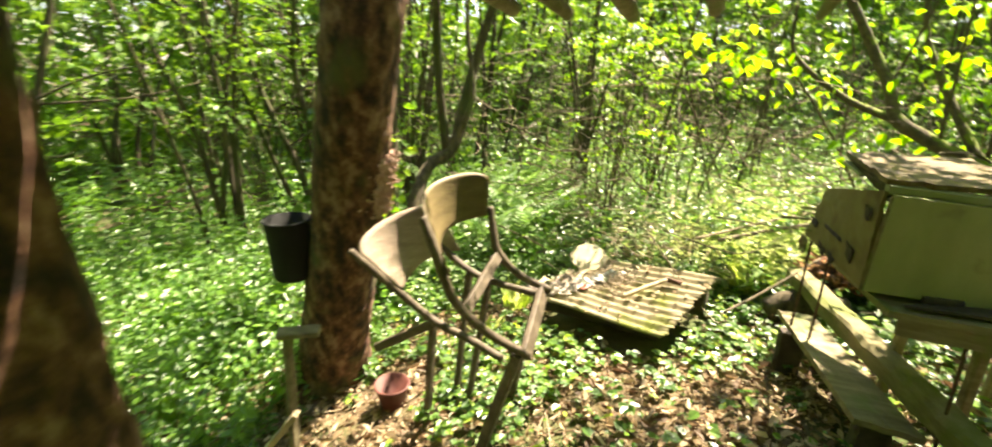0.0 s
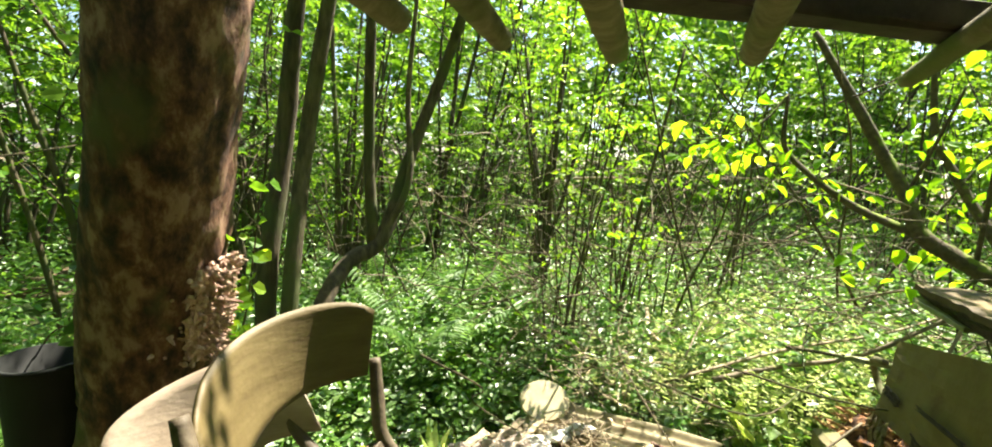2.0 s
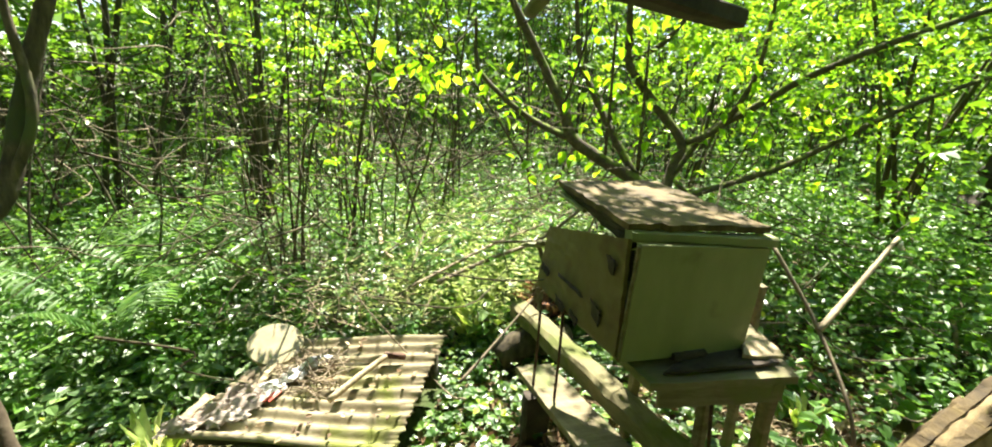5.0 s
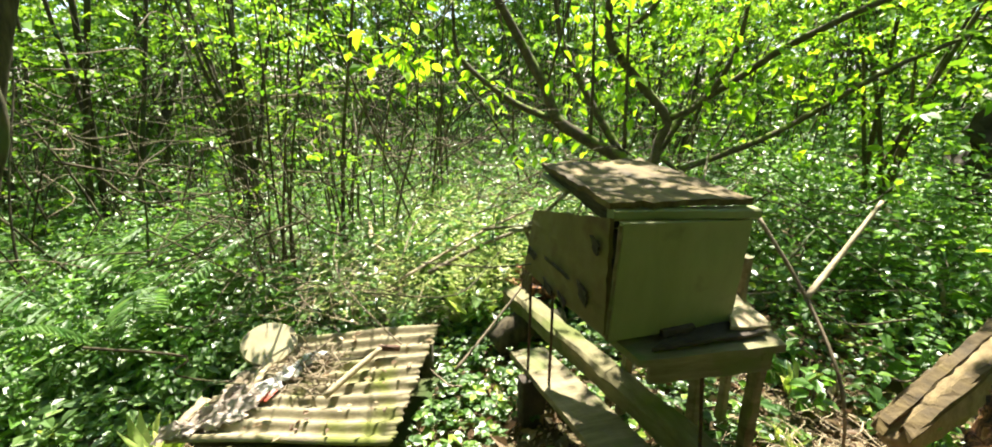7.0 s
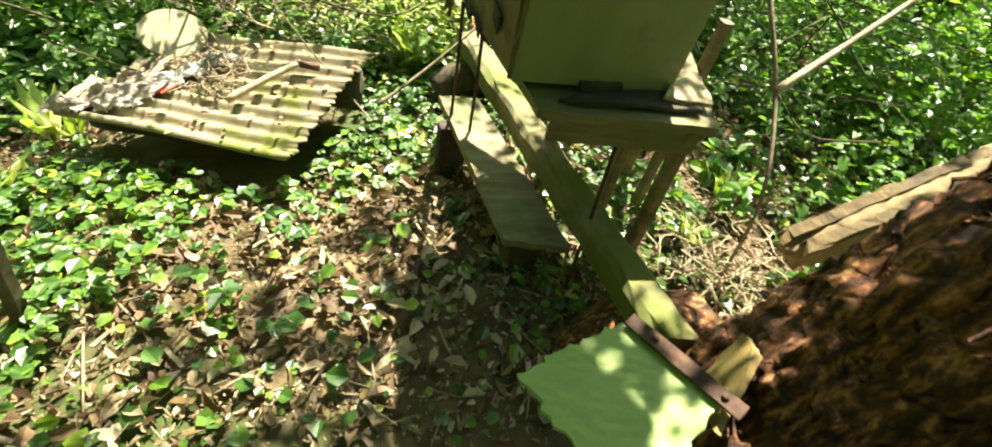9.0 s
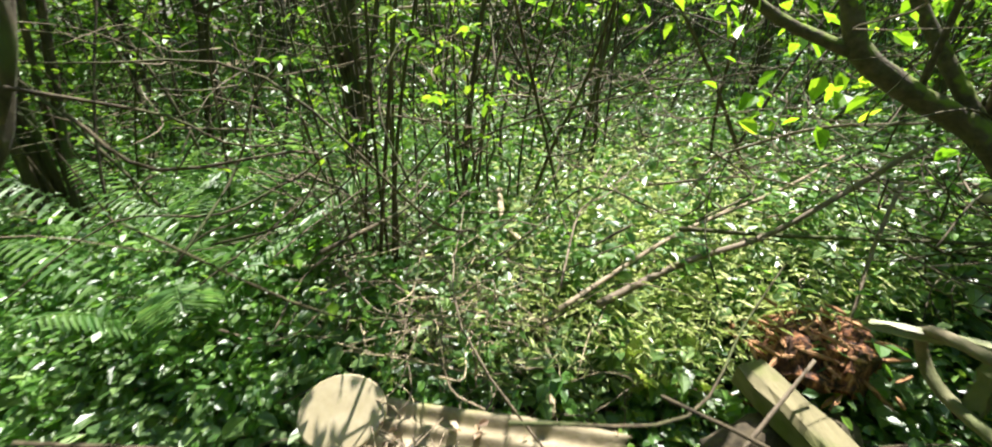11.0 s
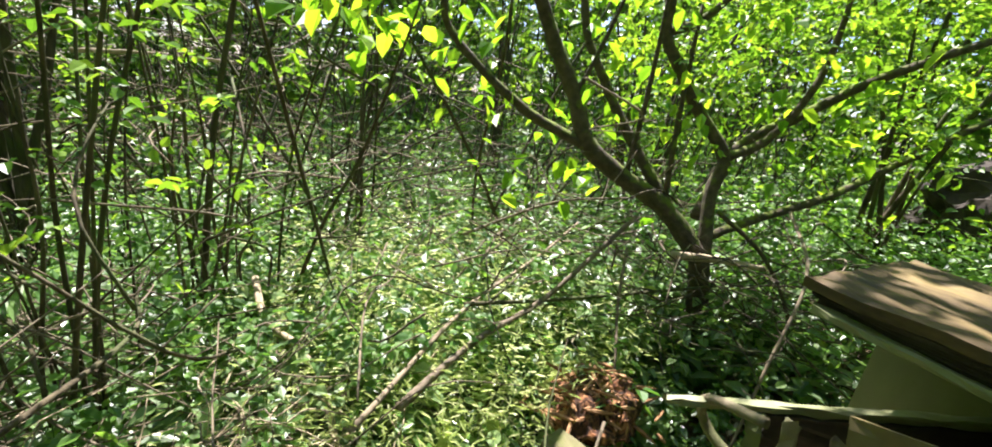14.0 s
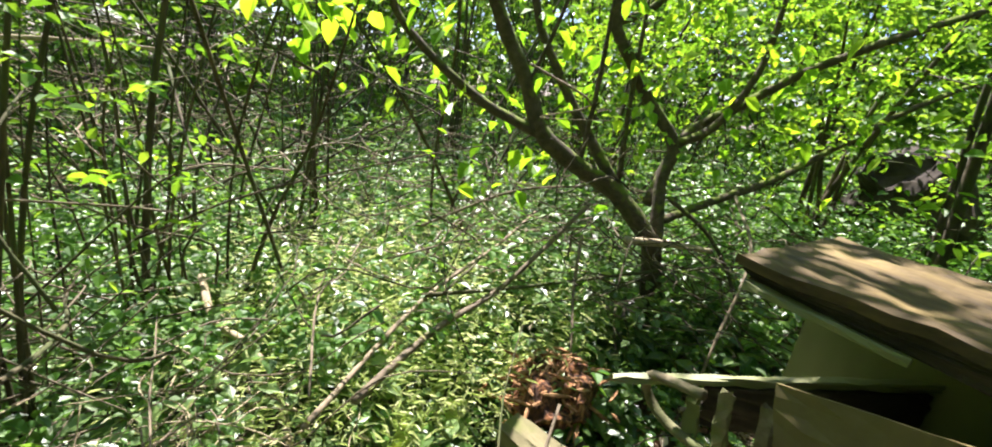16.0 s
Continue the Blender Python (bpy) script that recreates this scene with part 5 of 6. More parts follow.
def brush(name, centre, spread, n, length, rad, label, seed, mat=TWIG, tilt=0.35):
    g = np.random.default_rng(seed)
    bits = []
    for k in range(n):
        p = np.array(centre) + g.normal(0, 1, 3) * spread
        p[2] = max(p[2], gz(p[0], p[1]) + 0.05)
        d = unit(1, g, 0.0, 2 * tilt)[0] * length * g.uniform(0.4, 1.2)
        bend = 0.07 * length
        r = rad * g.uniform(0.5, 1.15)
        pts = [p - d / 2, p - d * 0.18 + g.normal(0, bend, 3), p + d * 0.16 + g.normal(0, bend, 3), p + d / 2 + g.normal(0, bend, 3)]
        bits.append(tube_arrays(pts, [r, r * 0.85, r * 0.65, r * 0.3], sides=5, steps=4, seed=k))
    v, q = join_arrays(bits)
    single(name, quads_mesh(name, v, q, mat, True), mat, label, "twigs", kind="stuff", loc=(centre[0], centre[1], gz(centre[0], centre[1])))


brush("brushwood", (0.85, 3.75, 0.2), (0.35, 0.4, 0.14), 150, 0.8, 0.005, "heap of dry grey brushwood behind the sheet", 230)
brush("brushwood", (2.4, 4.6, 0.7), (1.0, 0.9, 0.3), 130, 1.3, 0.005, "tangle of thin dead twigs in the thicket", 231)
brush("brushwood", (3.8, 2.9, 0.75), (0.7, 0.6, 0.3), 90, 1.1, 0.005, "bare twigs arching behind the beehive", 232, BARK)
brush("brushwood", (0.2, 6.5, 1.2), (1.5, 0.8, 0.5), 120, 1.4, 0.006, "grey twigs of the thicket", 233)
brush("brushwood", (2.85, 3.45, 0.85), (0.4, 0.3, 0.18), 110, 0.7, 0.0045, "mesh of dead twigs round the shrub's foot", 235, BARK, 0.6)
brush("brushwood", (0.1, 4.1, 0.45), (0.3, 0.35, 0.3), 90, 0.8, 0.0045, "bent dry twigs among the hazel stems", 236, TWIG, 0.8)
brush("brushwood", (1.9, 4.9, 1.0), (1.2, 0.8, 0.4), 110, 1.6, 0.005, "long bare twigs crossing in the thicket", 237, BARK, 0.6)
brush("brushwood", (2.6, 1.5, 0.33), (0.18, 0.2, 0.05), 150, 0.26, 0.003, "dry stalks and splinters beside the stool", 234, PALE)
brush("brushwood", (0.05, 3.9, 0.75), (0.35, 0.3, 0.35), 26, 1.2, 0.007, "brown arching vines and canes among the hazel stems", 238, BARK, 0.9)
brush("brushwood", (0.75, 3.55, 0.32), (0.3, 0.25, 0.12), 90, 0.55, 0.004, "pale dry stalks behind the sheet", 239, PALE, 0.6)


def thicket_poles():
    """Thin leaning and arching stems between the near clumps and the far trees."""
    g = np.random.default_rng(260)
    bits = []
    for k in range(430):
        x, y = g.uniform(-7, 9), g.uniform(4.6, 12)
        z = gz(x, y)
        L = g.uniform(1.6, 4.2)
        a = g.random() * 6.283
        out = g.uniform(0.1, 0.75)
        d = np.array([math.cos(a) * out, math.sin(a) * out, 1.0])
        d /= np.linalg.norm(d)
        p = np.array([x, y, z - 0.05])
        sag = np.array([math.cos(a), math.sin(a), -0.5]) * g.uniform(0.0, 0.35) * L * 0.4
        r = g.uniform(0.004, 0.016)
        pts = [p, p + d * L * 0.35 + g.normal(0, 0.05, 3), p + d * L * 0.7 + sag * 0.4 + g.normal(0, 0.06, 3), p + d * L + sag]
        bits.append(tube_arrays(pts, [r, r * 0.85, r * 0.6, r * 0.25], sides=5, steps=4, seed=k))
        for _ in range(3):
            f = g.uniform(0.35, 0.9)
            b0 = p + d * L * f + sag * f * f
            e = unit(1, g, 0.35, 0.8)[0] * g.uniform(0.3, 0.9)
            bits.append(tube_arrays([b0, b0 + e * 0.5 + g.normal(0, 0.03, 3), b0 + e], [r * 0.45, r * 0.35, 0.0015], sides=4, steps=3, seed=k))
    v, q = join_arrays(bits)
    single("thicket_stems", quads_mesh("thicket_stems", v, q, BARK, True), BARK, "thin bare stems leaning and arching in the thicket", "stems", kind="stuff")


thicket_poles()


def rotten_stump():
    bm = bmesh.new()
    bmesh.ops.create_icosphere(bm, subdivisions=4, radius=1, matrix=Matrix.Translation((2.05, 3.17, 0.45)) @ Matrix.Rotation(0.4, 4, "Z") @ Matrix.Diagonal((0.21, 0.17, 0.12, 1)))
    for v in bm.verts:
        v.co += Vector(noise.noise_vector(v.co * 9)) * 0.06 + Vector(noise.noise_vector(v.co * 26)) * 0.025
    single("rotten_stump", bm, ROT, "crumbled reddish rotten stump in the undergrowth", "stump", loc=(2.05, 3.17, gz(2.05, 3.17)))
    g = np.random.default_rng(77)
    bits = []
    for k in range(150):
        p = np.array([2.05, 3.17, 0.47]) + g.normal(0, 1, 3) * [0.12, 0.1, 0.04]
        p[2] += 0.07 - 1.6 * ((p[0] - 2.05) ** 2 + (p[1] - 3.17) ** 2)
        d = unit(1, g, 0.1, 0.7)[0] * g.uniform(0.02, 0.07)
        bits.append(tube_arrays([p - d, p, p + d], [0.004, 0.009, 0.003], sides=5, steps=2, seed=k))
    v, q = join_arrays(bits)
    single("wood_chips", quads_mesh("wood_chips", v, q, ROT2), ROT2, "heap of crumbled orange rotten wood", "wood chips", kind="stuff", loc=(2.05, 3.17, 0.4))
    single("log", tube("log", [(1.3, 1.28, 0.09), (1.36, 1.34, 0.1), (1.43, 1.38, 0.11)], [0.04, 0.042, 0.04], PALE, sides=12, rough=0.1), PALE, "short sawn log end on the litter", "log", loc=(1.36, 1.34, 0.06))


rotten_stump()


def root_plate():
    bm = bmesh.new()
    bmesh.ops.create_icosphere(bm, subdivisions=4, radius=1, matrix=Matrix.Translation((6.7, 3.3, 0.85)) @ Matrix.Diagonal((0.3, 0.55, 0.75, 1)))
    for v in bm.verts:
        v.co += Vector(noise.noise_vector(v.co * 4)) * 0.16 + Vector(noise.noise_vector(v.co * 13)) * 0.07
    single("root_plate", bm, DARKWOOD, "dark upturned root plate of a fallen tree", "root plate", loc=(6.7, 3.3, gz(6.7, 3.3)))


root_plate()


def ivy_sprig(name, pts, n, size, label, seed, mat):
    g = np.random.default_rng(seed)
    rows = spline(np.array(pts), 12)
    c = rows[g.integers(0, len(rows), n)] + g.normal(0, 0.025, (n, 3))
    v, q = tube_arrays(pts, np.linspace(0.005, 0.002, len(pts)), sides=5, steps=5)
    t = thing(name, pts[0], label, "ivy")
    part("vine", quads_mesh("vine", v, q, BARK, True), BARK, t)
    part("foliage", leaves("foliage", c, unit(n, g, -0.2, 0.7), unit(n, g, 0.7, 0.5), size * g.uniform(0.6, 1.25, n), 0.85, mat, 0.08, 0.12), mat, t)


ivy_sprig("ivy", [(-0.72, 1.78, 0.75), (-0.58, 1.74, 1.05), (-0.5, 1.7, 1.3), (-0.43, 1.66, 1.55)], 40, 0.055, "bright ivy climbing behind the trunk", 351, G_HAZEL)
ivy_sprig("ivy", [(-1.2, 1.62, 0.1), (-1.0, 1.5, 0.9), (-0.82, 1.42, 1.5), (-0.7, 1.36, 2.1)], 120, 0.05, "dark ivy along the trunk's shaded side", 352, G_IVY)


# ---------- undergrowth ----------
def density(x, y):
    """0 in the trodden clearing, 1 in full undergrowth."""
    dx = np.maximum(np.maximum(-0.75 - x, x - 2.75), 0)
    dy = np.maximum(np.maximum(-1.0 - y, y - 2.75), 0)
    d = np.hypot(dx, dy)
    return np.clip(d / 0.9, 0, 1)


def free_spot(x, y):
    ins = np.ones(np.shape(x), bool)
    quad = [(-0.08, 2.56), (0.96, 2.15), (1.28, 2.85), (0.43, 3.1)]
    for (x0, y0), (x1, y1) in zip(quad, quad[1:] + quad[:1]):
        ins &= (x1 - x0) * (y - y0) - (y1 - y0) * (x - x0) > 0.02
    return ~ins


def plants(name, n, box, hgt, leaf, levels, per, mat, label, seed, near=0.0, far=99.0, wide=0.62, stems=True, power=1.0, keep=None):
    g = np.random.default_rng(seed)
    x, y = g.uniform(box[0], box[1], n), g.uniform(box[2], box[3], n)
    k = density(x, y)
    r = np.hypot(x - 0.9, y - 1.5)
    ok = (g.random(n) < k**power) & free_spot(x, y) & (r >= near) & (r < far)
    if keep is not None:
        ok &= keep(x, y)
    x, y, k = x[ok], y[ok], k[ok]
    m = len(x)
    h = hgt * g.uniform(0.55, 1.2, m) * (0.3 + 0.7 * k)
    z = ground_z(x, y)
    tilt = g.normal(0, 0.12, (m, 2))
    f = np.linspace(0.22, 1.0, levels)
    a0 = g.random(m) * 6.28
    lv, pr = np.meshgrid(np.arange(levels), np.arange(per), indexing="ij")
    lv, pr = lv.ravel(), pr.ravel()
    ang = a0[:, None] + lv[None] * 1.57 + pr[None] * (6.283 / per) + g.normal(0, 0.25, (m, levels * per))
    fh = f[lv][None] * h[:, None]
    c = np.stack([x[:, None] + tilt[:, :1] * fh, y[:, None] + tilt[:, 1:] * fh, z[:, None] + fh], -1)
    ax = np.stack([np.cos(ang), np.sin(ang), g.normal(-0.12, 0.25, ang.shape)], -1)
    sz = leaf * g.uniform(0.55, 1.35, m)[:, None] * (1.15 - 0.45 * f[lv])[None] * g.uniform(0.75, 1.2, ang.shape)
    nn = np.tile([0, 0, 1.0], (m * levels * per, 1)) + g.normal(0, 0.25, (m * levels * per, 3))
    me = leaves(name, (c + ax * 0.012).reshape(-1, 3), ax.reshape(-1, 3), nn, sz.ravel(), wide, mat, 0.09, 0.16)
    single(name, me, mat, label, "plants", kind="stuff")
    if stems:
        w = 0.0028
        b = np.stack([x, y, z - 0.02], -1)
        tp = np.stack([x + tilt[:, 0] * h, y + tilt[:, 1] * h, z + h], -1)
        v, q = [], []
        off = np.array([[1, 0, 0], [-0.5, 0.87, 0], [-0.5, -0.87, 0]]) * w
        vv = np.concatenate([b[:, None] + off, tp[:, None] + off * 0.5], 1).reshape(-1, 3)
        o = (np.arange(m) * 6)[:, None]
        qq = np.concatenate([o + [0, 1, 4, 3], o + [1, 2, 5, 4], o + [2, 0, 3, 5]], 1).reshape(-1, 4)
        single("plant_stalks", quads_mesh("plant_stalks", vv, qq, G_FERN), G_FERN, "thin green stalks of the undergrowth", "plants", kind="stuff")


plants("nettles", 7600, (-6, 7.5, -1.5, 8.5), 0.6, 0.08, 6, 3, G_NETTLE, "dense knee-high nettles and wood herbs", 301, 0, 6.2)
plants("nettles", 9000, (-15, 16, -6, 22), 0.8, 0.13, 5, 3, G_NETTLE, "nettles carpeting the wood farther off", 302, 5.8, 17, stems=False)
plants("ground_herbs", 4200, (-3.5, 5.5, 0.0, 6.5), 0.3, 0.055, 4, 3, G_IVY, "low glossy-leaved herbs", 303, 0, 6, wide=0.75, stems=False, power=0.45)
plants("broad_herbs", 1300, (-1.5, 3.5, 2.6, 5.2), 0.42, 0.12, 3, 3, G_BROAD_GLARE, "broad-leaved plants with glossy leaves, paled for sun glare", 304, 1.6, 5, wide=0.6, stems=True, power=0.8)


def carpet(name, n, box, leaf, mat, label, seed, lift, wide, keep=None, patch=0.0, flat=0.25):
    g = np.random.default_rng(seed)
    x, y = g.uniform(box[0], box[1], n), g.uniform(box[2], box[3], n)
    if patch:
        p = np.sin(2.3 * x + 1.1 * y) + np.sin(3.1 * y - 1.7 * x + 2) + np.sin(5.3 * x - 2.2 * y) * 0.6
        ok = p + g.normal(0, 0.6, n) > patch
        x, y = x[ok], y[ok]
    ok = free_spot(x, y)
    if keep is not None:
        ok &= keep(x, y)
    x, y = x[ok], y[ok]
    m = len(x)
    c = np.stack([x, y, ground_z(x, y) + g.uniform(0.2, 1, m) * lift], -1)
    me = leaves(name, c, unit(m, g, 0.0, 0.5 + flat), np.tile([0, 0, 1.0], (m, 1)) + g.normal(0, flat, (m, 3)), leaf * (0.45 + 1.1 * g.random(m) ** 2), wide, mat, 0.12, 0.15)
    single(name, me, mat, label, "leaves", kind="stuff")


carpet("leaf_litter", 15000, (-1.8, 3.6, -1.2, 3.6), 0.06, LITTER, "brown and bleached dead leaves on the ground", 311, 0.045, 0.5, flat=0.8)
carpet("leaf_litter", 26000, (-1.4, 3.2, -0.6, 2.8), 0.024, LITTER, "crumbled leaf bits and husks on the ground", 316, 0.03, 0.42, flat=1.1)


def ivy_carpet(n, box, keep, seed):
    """Ground ivy: lobed leaves, each of three blades from one stalk."""
    g = np.random.default_rng(seed)
    x, y = g.uniform(box[0], box[1], n), g.uniform(box[2], box[3], n)
    p = np.sin(2.3 * x + 1.1 * y) + np.sin(3.1 * y - 1.7 * x + 2) + 0.6 * np.sin(5.3 * x - 2.2 * y)
    ok = (p + g.normal(0, 0.7, n) > 0.15) & free_spot(x, y) & keep(x, y)
    x, y = x[ok], y[ok]
    m = len(x)
    c = np.stack([x, y, ground_z(x, y) + 0.02 + 0.1 * g.random(m)], -1)
    nn = np.tile([0, 0, 1.0], (m, 1)) + g.normal(0, 0.33, (m, 3))
    a = g.random(m) * 6.283
    size = 0.052 * (0.5 + 0.9 * g.random(m))
    rows = []
    for turn, f in ((0.0, 1.0), (0.95, 0.8), (-0.95, 0.8)):
        ax = np.stack([np.cos(a + turn), np.sin(a + turn), np.full(m, 0.02)], -1)
        rows.append((c + [0, 0, 0.001 * abs(turn)], ax, nn, size * f))
    c, ax, nn, sz = (np.concatenate(q) for q in zip(*rows))
    single("ground_ivy", leaves("ground_ivy", c, ax, nn, sz, 0.72, G_IVY, 0.06, 0.1), G_IVY, "patches of glossy ground ivy creeping over litter", "leaves", kind="stuff")


ivy_carpet(11000, (-1.6, 3.4, 0.2, 3.3), lambda x, y: (y > 1.15 + 0.55 * np.clip(x - 0.7, 0, 2) + 0.25 * np.sin(2 * x) - 0.3 * np.sin(7 * x + 5 * y)) & ((x > -0.3) | (y > 1.9)), 312)


def wood_debris():
    """Flat chips, bark scraps and splinters among the litter."""
    g = np.random.default_rng(317)
    for mat, n, name, label in ((TWIG, 120, "wood_chips", "grey wood chips and splinters in the litter"), (LIDWOOD, 90, "bark_scraps", "dark bark scraps in the litter"), (PALE, 50, "wood_chips", "pale splintered chips in the litter")):
        vs, qs, o = [], [], 0
        for _ in range(n):
            x, y = g.normal(1.0, 0.75), g.uniform(0.0, 2.1)
            if 1.5 < x < 2.0 and y < 1.15:
                continue
            L, w, h = g.uniform(0.012, 0.06), g.uniform(0.004, 0.013), g.uniform(0.003, 0.008)
            a, tip = g.random() * 6.283, g.normal(0, 0.25)
            d = np.array([math.cos(a), math.sin(a), tip])
            e = np.array([-math.sin(a), math.cos(a), g.normal(0, 0.25)])
            c = np.array([x, y, gz(x, y) + g.uniform(0.015, 0.05)])
            up = np.array([0, 0, h])
            k = g.uniform(0.3, 1.0, 2)
            base = [c - d * L - e * w * k[0], c + d * L - e * w * k[1], c + d * L * g.uniform(0.7, 1) + e * w, c - d * L * g.uniform(0.7, 1) + e * w]
            vs += base + [b + up for b in base]
            qs += [[o + i for i in f] for f in ((3, 2, 1, 0), (4, 5, 6, 7), (0, 1, 5, 4), (1, 2, 6, 5), (2, 3, 7, 6), (3, 0, 4, 7))]
            o += 8
        single(name, quads_mesh(name, np.array(vs), np.array(qs), mat), mat, label, "debris", kind="stuff")


wood_debris()
carpet("seedlings", 700, (-0.2, 2.6, 0.6, 2.0), 0.05, G_IVY, "scattered small green seedlings", 313, 0.06, 0.85)


def litter_twigs():
    g = np.random.default_rng(315)
    bits = []
    for k in range(900):
        x, y = g.uniform(-1.2, 3.2), g.uniform(-0.6, 3.0)
        if -0.2 < x < 1.4 and 2.1 < y < 3.15:
            continue
        z = gz(x, y) + g.uniform(0.005, 0.035)
        d = np.array([*g.normal(0, 0.07, 2), g.normal(0, 0.012)])
        p = np.array([x, y, z])
        r = g.uniform(0.0018, 0.005)
        bits.append(tube_arrays([p - d, p + g.normal(0, 0.008, 3), p + d], [r, r, r * 0.6], sides=5, steps=2, seed=k))
    v, q = join_arrays(bits)
    single("litter_twigs", quads_mesh("litter_twigs", v, q, TWIG, True), TWIG, "small dry twigs strewn over the litter", "twigs", kind="stuff")


litter_twigs()


def fern(base, fronds, length, seed, aim=None):
    g = np.random.default_rng(seed)
    t = thing("fern", (base[0], base[1], gz(base[0], base[1])), "green fern with arching fronds", "fern")
    for k in range(fronds):
        a = k * 6.283 / fronds + g.normal(0, 0.2) if aim is None else aim + (k - fronds / 2) * 0.5
        L = length * g.uniform(0.8, 1.15)
        f = np.linspace(0.12, 1, 26)
        b = np.array([base[0], base[1], gz(base[0], base[1])])
        out = np.array([math.cos(a), math.sin(a), 0])
        sp = b + out * (f * L * 0.85)[:, None] + np.array([0, 0, 1]) * (0.75 * L * np.sin(f * 1.9))[:, None]
        side = np.cross(out, [0, 0, 1.0])
        c = np.repeat(sp, 2, 0)
        sg = np.tile([1.0, -1.0], 26)[:, None]
        ax = side * sg + out * 0.35 - np.array([0, 0, 0.2])
        sz = np.repeat(0.16 * L * np.sin(np.clip(f * 1.15, 0, 1) * 3.0) + 0.012, 2)
        blade = leaf_arrays(c, ax, np.tile([0, 0, 1.0], (52, 1)) + g.normal(0, 0.12, (52, 3)), sz, 0.22, 0.03, 0.1)
        rib = tube_arrays(np.vstack([b, sp[::5], sp[-1:]]), np.linspace(0.005, 0.0015, len(sp[::5]) + 2), sides=5, steps=4)
        part("frond", quads_mesh("frond", *join_arrays([rib, blade]), G_FERN), G_FERN, t)


fern((-0.55, 4.35), 7, 1.15, 321)
fern((-0.75, 3.85), 6, 1.0, 322)
fern((-1.6, 4.9), 7, 1.1, 324)
fern((-2.6, 2.3), 6, 0.8, 323)


def grass_tuft(base, n, length, seed):
    g = np.random.default_rng(seed)
    c = np.array([base[0], base[1], gz(*base)]) + g.normal(0, 0.03, (n, 3)) * [1, 1, 0]
    d = unit(n, g, 1.6, 1.2)
    single("grass_tuft", leaves("grass_tuft", c, d, unit(n, g, 0.5, 0.5), length * g.uniform(0.4, 1.1, n), 0.028, G_GRASS, 0.02, 0.22), G_GRASS, "tuft of long bright grass", "grass", kind="stuff", loc=(base[0], base[1], gz(*base)))


def sunny_herbs():
    g = np.random.default_rng(345)
    n = 20000
    x, y = g.normal(1.65, 0.5, n), g.normal(4.0, 0.85, n)
    ok = (y > 3.15) & free_spot(x, y)
    x, y = x[ok], y[ok]
    m = len(x)
    c = np.stack([x, y, ground_z(x, y) + 0.5 * g.random(m) ** 0.7], -1)
    single("goosegrass", leaves("goosegrass", c, unit(m, g, 0.15, 0.9), np.tile([0, 0, 1.0], (m, 1)) + g.normal(0, 0.4, (m, 3)), g.uniform(0.025, 0.065, m), 0.15, G_GRASS, 0.05, 0.12), G_GRASS,
           "fine goosegrass tangled in a sunny patch, coloured pale for the sun", "grass", kind="stuff")


sunny_herbs()


def shrub_foot():
    g = np.random.default_rng(347)
    n = 90
    c = np.array([2.95, 3.3, 0.55]) + g.normal(0, 1, (n, 3)) * [0.3, 0.25, 0.16]
    c, ax, nn, sz = sprays(c, unit(n, g, 0.1, 0.7), 7, 0.28, 0.06, g)
    single("bramble", leaves("bramble", c, ax, nn, sz, 0.65, G_IVY), G_IVY, "low bramble leaves round the shrub's foot", "bramble", kind="stuff")


shrub_foot()
for k, (b, n, L) in enumerate([((-0.2, 2.75), 26, 0.32), ((-0.25, 2.3), 20, 0.25), ((2.55, 1.72), 16, 0.17), ((2.85, 1.95), 18, 0.19), ((1.55, 3.3), 40, 0.45), ((2.0, 3.6), 40, 0.4), ((1.8, 4.1), 40, 0.45)]):
    grass_tuft(b, n, L, 330 + k)


# ---------- the wood around ----------
def coppice_variant(seed, height, n, spread):
    g = np.random.default_rng(seed)
    t = thing("tree", (0, 0, 0), "slender woodland tree with several dark stems and a light green crown", "tree", "woodland trees")
    arrays, tips = [], []
    for k in range(n):
        a = g.random() * 6.28
        o = np.array([math.cos(a), math.sin(a)]) * g.uniform(0.04, spread)
        h = height * g.uniform(0.75, 1.05)
        b0 = g.normal(0, 0.14, 2)
        r = g.uniform(0.018, 0.055)
        pts = [np.array([*(b0 + o * h * f**1.3 + g.normal(0, 0.14, 2) * (f > 0)), h * f - 0.25 * (f == 0)]) for f in (0, 0.2, 0.45, 0.7, 1.0)]
        arrays.append(tube_arrays(pts, [r, r * 0.85, r * 0.7, r * 0.45, r * 0.15], sides=7, rough=0.15, steps=4, seed=seed + k))
        for f in range(9):
            i = g.integers(1, 4)
            p = pts[i] + (pts[i + 1] - pts[i]) * g.random()
            d = unit(1, g, 0.5, 0.8)[0] * g.uniform(0.6, 1.6)
            e = p + d
            arrays.append(tube_arrays([p, p + d * 0.5 + g.normal(0, 0.06, 3), e], [r * 0.3, r * 0.2, 0.005], sides=5, steps=3, seed=seed + f))
            tips += [p + d * 0.6, e, e + g.normal(0, 0.3, 3)]
        tips += [pts[3], pts[4], pts[4] + g.normal(0, 0.4, 3), pts[4] + g.normal(0, 0.4, 3)]
    v, q = join_arrays(arrays)
    part("trunk", quads_mesh("trunk", v, q, BARK, True), BARK, t)
    tips = np.array(tips)
    m = 210
    c = tips[g.integers(0, len(tips), m)] + g.normal(0, 0.3, (m, 3))
    c = c[c[:, 2] > 1.3]
    c, ax, nn, sz = sprays(c, unit(len(c), g, 0, 0.7), 14, 0.6, 0.075, g)
    part("crown", leaves("crown", c, ax, nn, sz, 0.62, G_FAR), G_FAR, t)
    return t


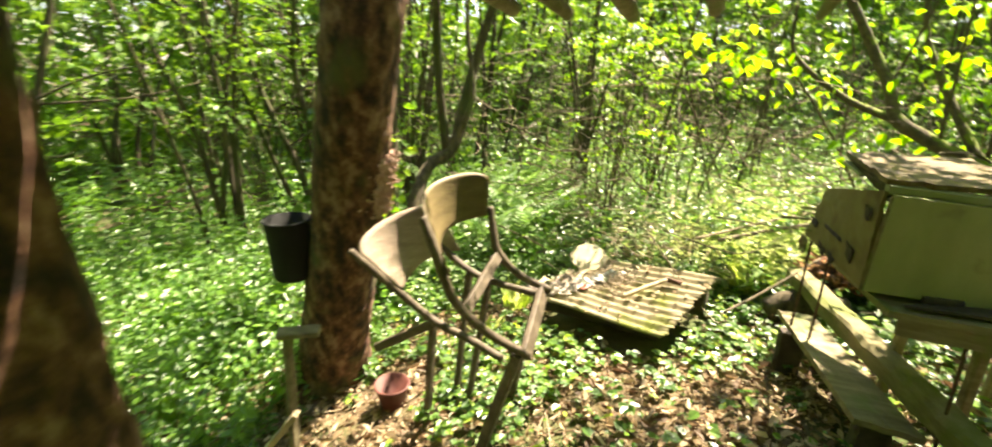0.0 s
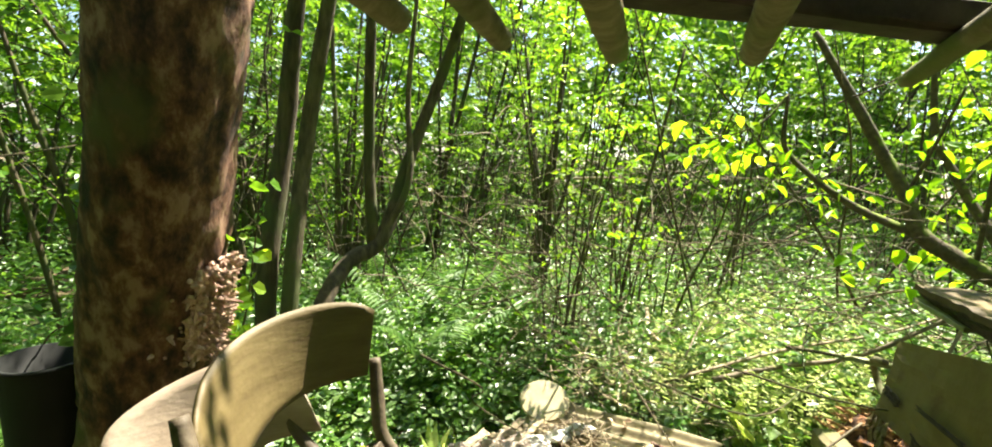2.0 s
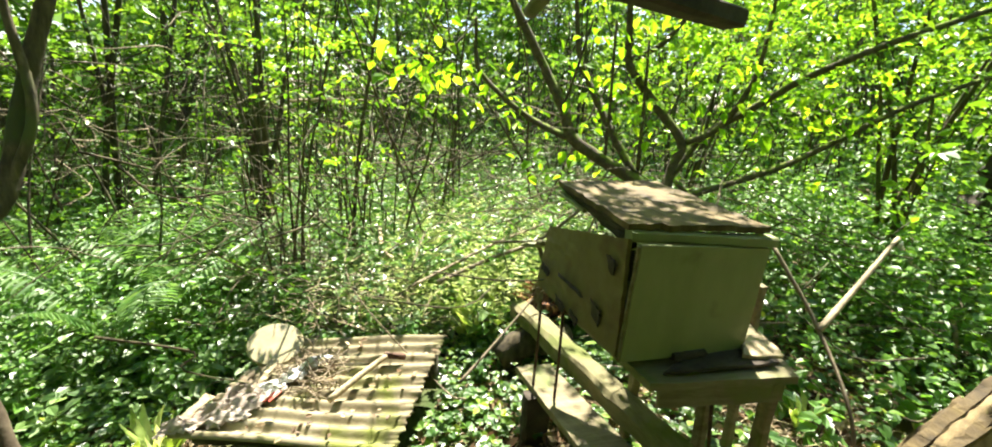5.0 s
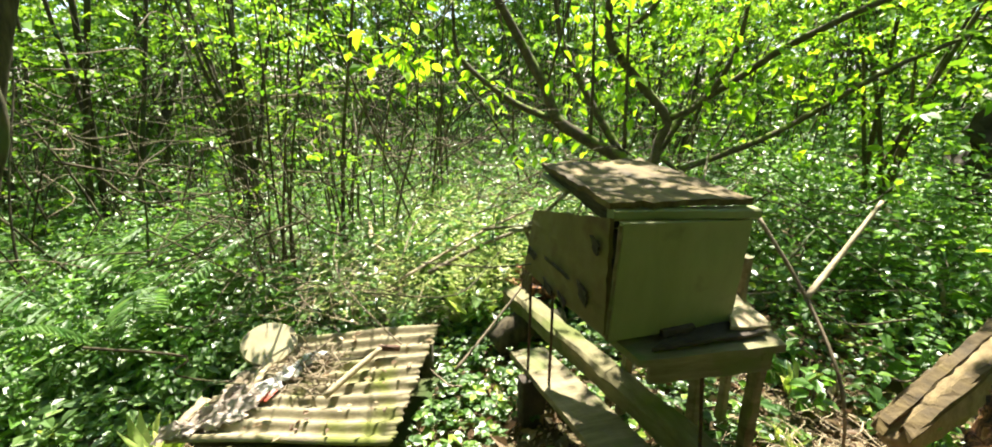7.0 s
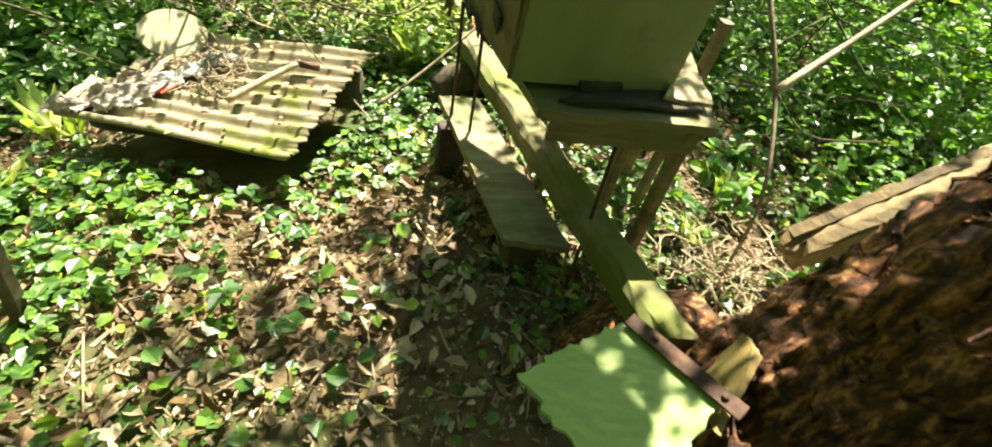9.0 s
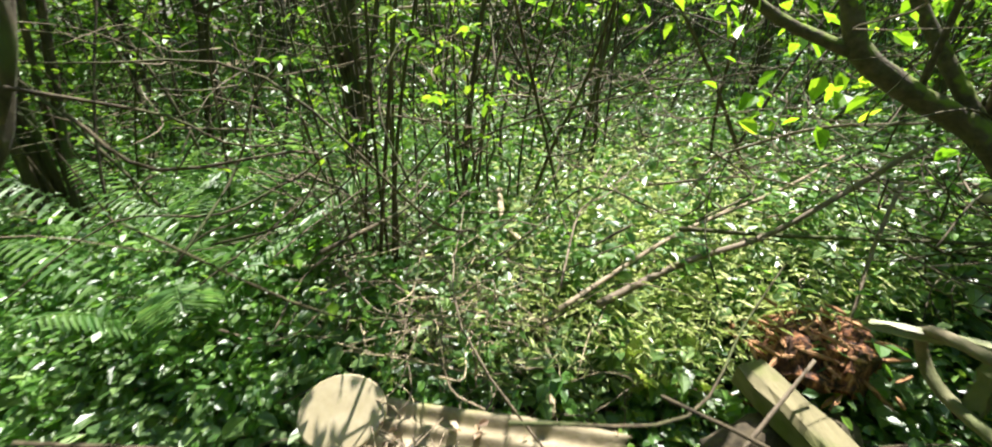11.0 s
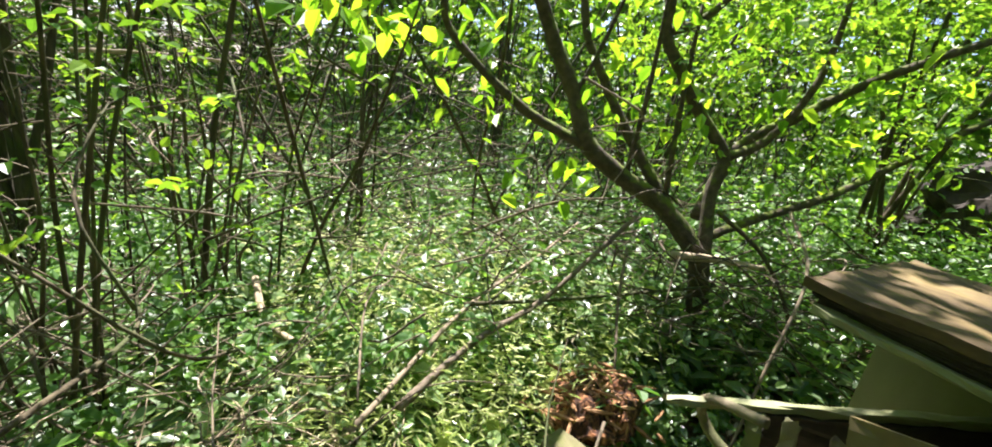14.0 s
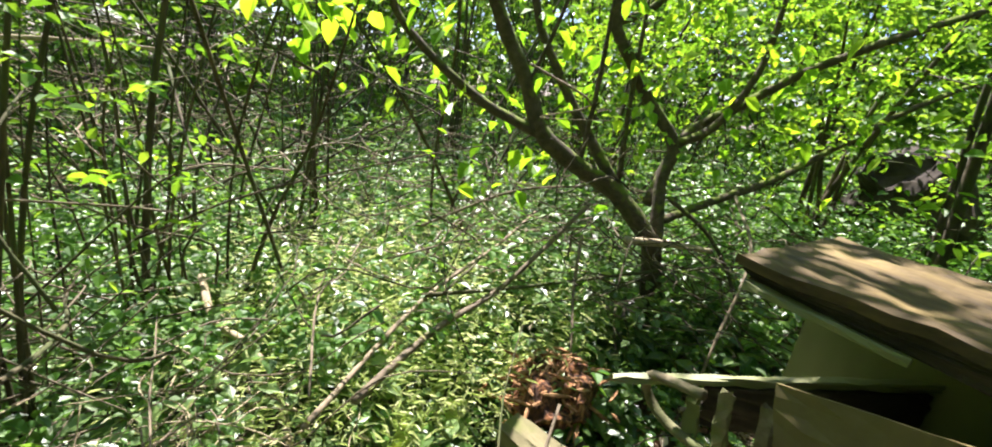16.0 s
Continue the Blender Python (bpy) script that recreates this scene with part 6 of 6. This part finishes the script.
VARIANTS = [coppice_variant(400 + k * 31, h, n, s) for k, (h, n, s) in enumerate([(7.0, 5, 0.28), (8.0, 4, 0.3), (6.2, 6, 0.4), (8.5, 3, 0.18), (5.2, 6, 0.45)])]
g_ = np.random.default_rng(500)
SPOTS = []
tries = 0
while len(SPOTS) < 105 and tries < 9000:
    tries += 1
    r, a = 4.6 + 17 * g_.random() ** 0.8, g_.random() * 6.283
    x, y = 0.9 + r * math.cos(a), 1.8 + r * math.sin(a)
    sunward = r < 9.5 and abs((math.atan2(x - 0.9, y - 1.8) - SUN_AZ + math.pi) % (2 * math.pi) - math.pi) < 0.75
    if not sunward and all((x - u) ** 2 + (y - w) ** 2 > (1.2 + 0.06 * r) ** 2 for u, w in SPOTS):
        SPOTS.append((x, y))
for k, (x, y) in enumerate(SPOTS):
    m = pose(x, y, gz(x, y), g_.normal(0, 3), g_.normal(0, 3), g_.random() * 360)
    if k < len(VARIANTS):
        VARIANTS[k].matrix_basis = m
    else:
        copy_thing(VARIANTS[k % len(VARIANTS)], m)


def far_woods():
    g = np.random.default_rng(510)
    n = 14000
    a, r = g.random(n) * 6.283, g.uniform(12, 34, n)
    z = g.uniform(0, 1, n) ** 1.4 * 15
    x, y = 0.9 + r * np.cos(a), 1.8 + r * np.sin(a)
    sunny = np.abs((np.arctan2(x - 0.9, y - 1.8) - SUN_AZ + np.pi) % (2 * np.pi) - np.pi) < 0.8
    ok = ~(sunny & (z > 1.1 * (r - 8)))
    x, y, z = x[ok], y[ok], z[ok]
    n = len(x)
    c = np.stack([x, y, ground_z(x, y) + z], -1)
    c, ax, nn, sz = sprays(c, unit(n, g, 0, 0.7), 8, 1.3, 0.43, g)
    # high canopy added to keep the sun off the far understory
    k = 3400
    a, r = g.random(k) * 6.283, g.uniform(10, 24, k)
    x, y = 0.9 + r * np.cos(a), 1.8 + r * np.sin(a)
    top = np.minimum(1.45 * (r - 4.5), 14)
    roof = np.stack([x, y, ground_z(x, y) + 5.5 + (top - 5.5) * g.random(k)], -1)
    roof = sprays(roof, unit(k, g, 0, 0.5), 9, 1.2, 0.3, g)
    m = 7000
    a, r = g.random(m) * 6.283, g.uniform(33, 40, m)
    x, y = 0.9 + r * np.cos(a), 1.8 + r * np.sin(a)
    far = np.stack([x, y, ground_z(x, y) + g.random(m) * 17], -1)
    far = sprays(far, unit(m, g, 0, 0.7), 8, 1.8, 0.85, g)
    c, ax, nn, sz = (np.concatenate(p) for p in zip((c, ax, nn, sz), roof, far))
    single("distant_woods", leaves("distant_woods", c, ax, nn, sz, 0.6, G_FAR), G_FAR, "green depth of the wood beyond the near trees", "woods", kind="stuff")


far_woods()


def thicket(name, n, box, zr, leaf, label, seed, mat):
    g = np.random.default_rng(seed)
    x, y = g.uniform(box[0], box[1], n), g.uniform(box[2], box[3], n)
    c = np.stack([x, y, ground_z(x, y) + g.uniform(*zr, n)], -1)
    c, ax, nn, sz = sprays(c, unit(n, g, 0, 0.7), 7, 0.35, leaf, g)
    single(name, leaves(name, c, ax, nn, sz, 0.6, mat), mat, label, "thicket", kind="stuff")


thicket("thicket_leaves", 1500, (-8, 10, 6.0, 13), (0.3, 3.2), 0.08, "leafy twigs of the thicket", 520, G_FAR)
thicket("thicket_leaves", 900, (3.6, 10, -1, 8), (0.3, 2.8), 0.08, "bright leafy twigs of the thicket edge", 521, G_HAZEL)
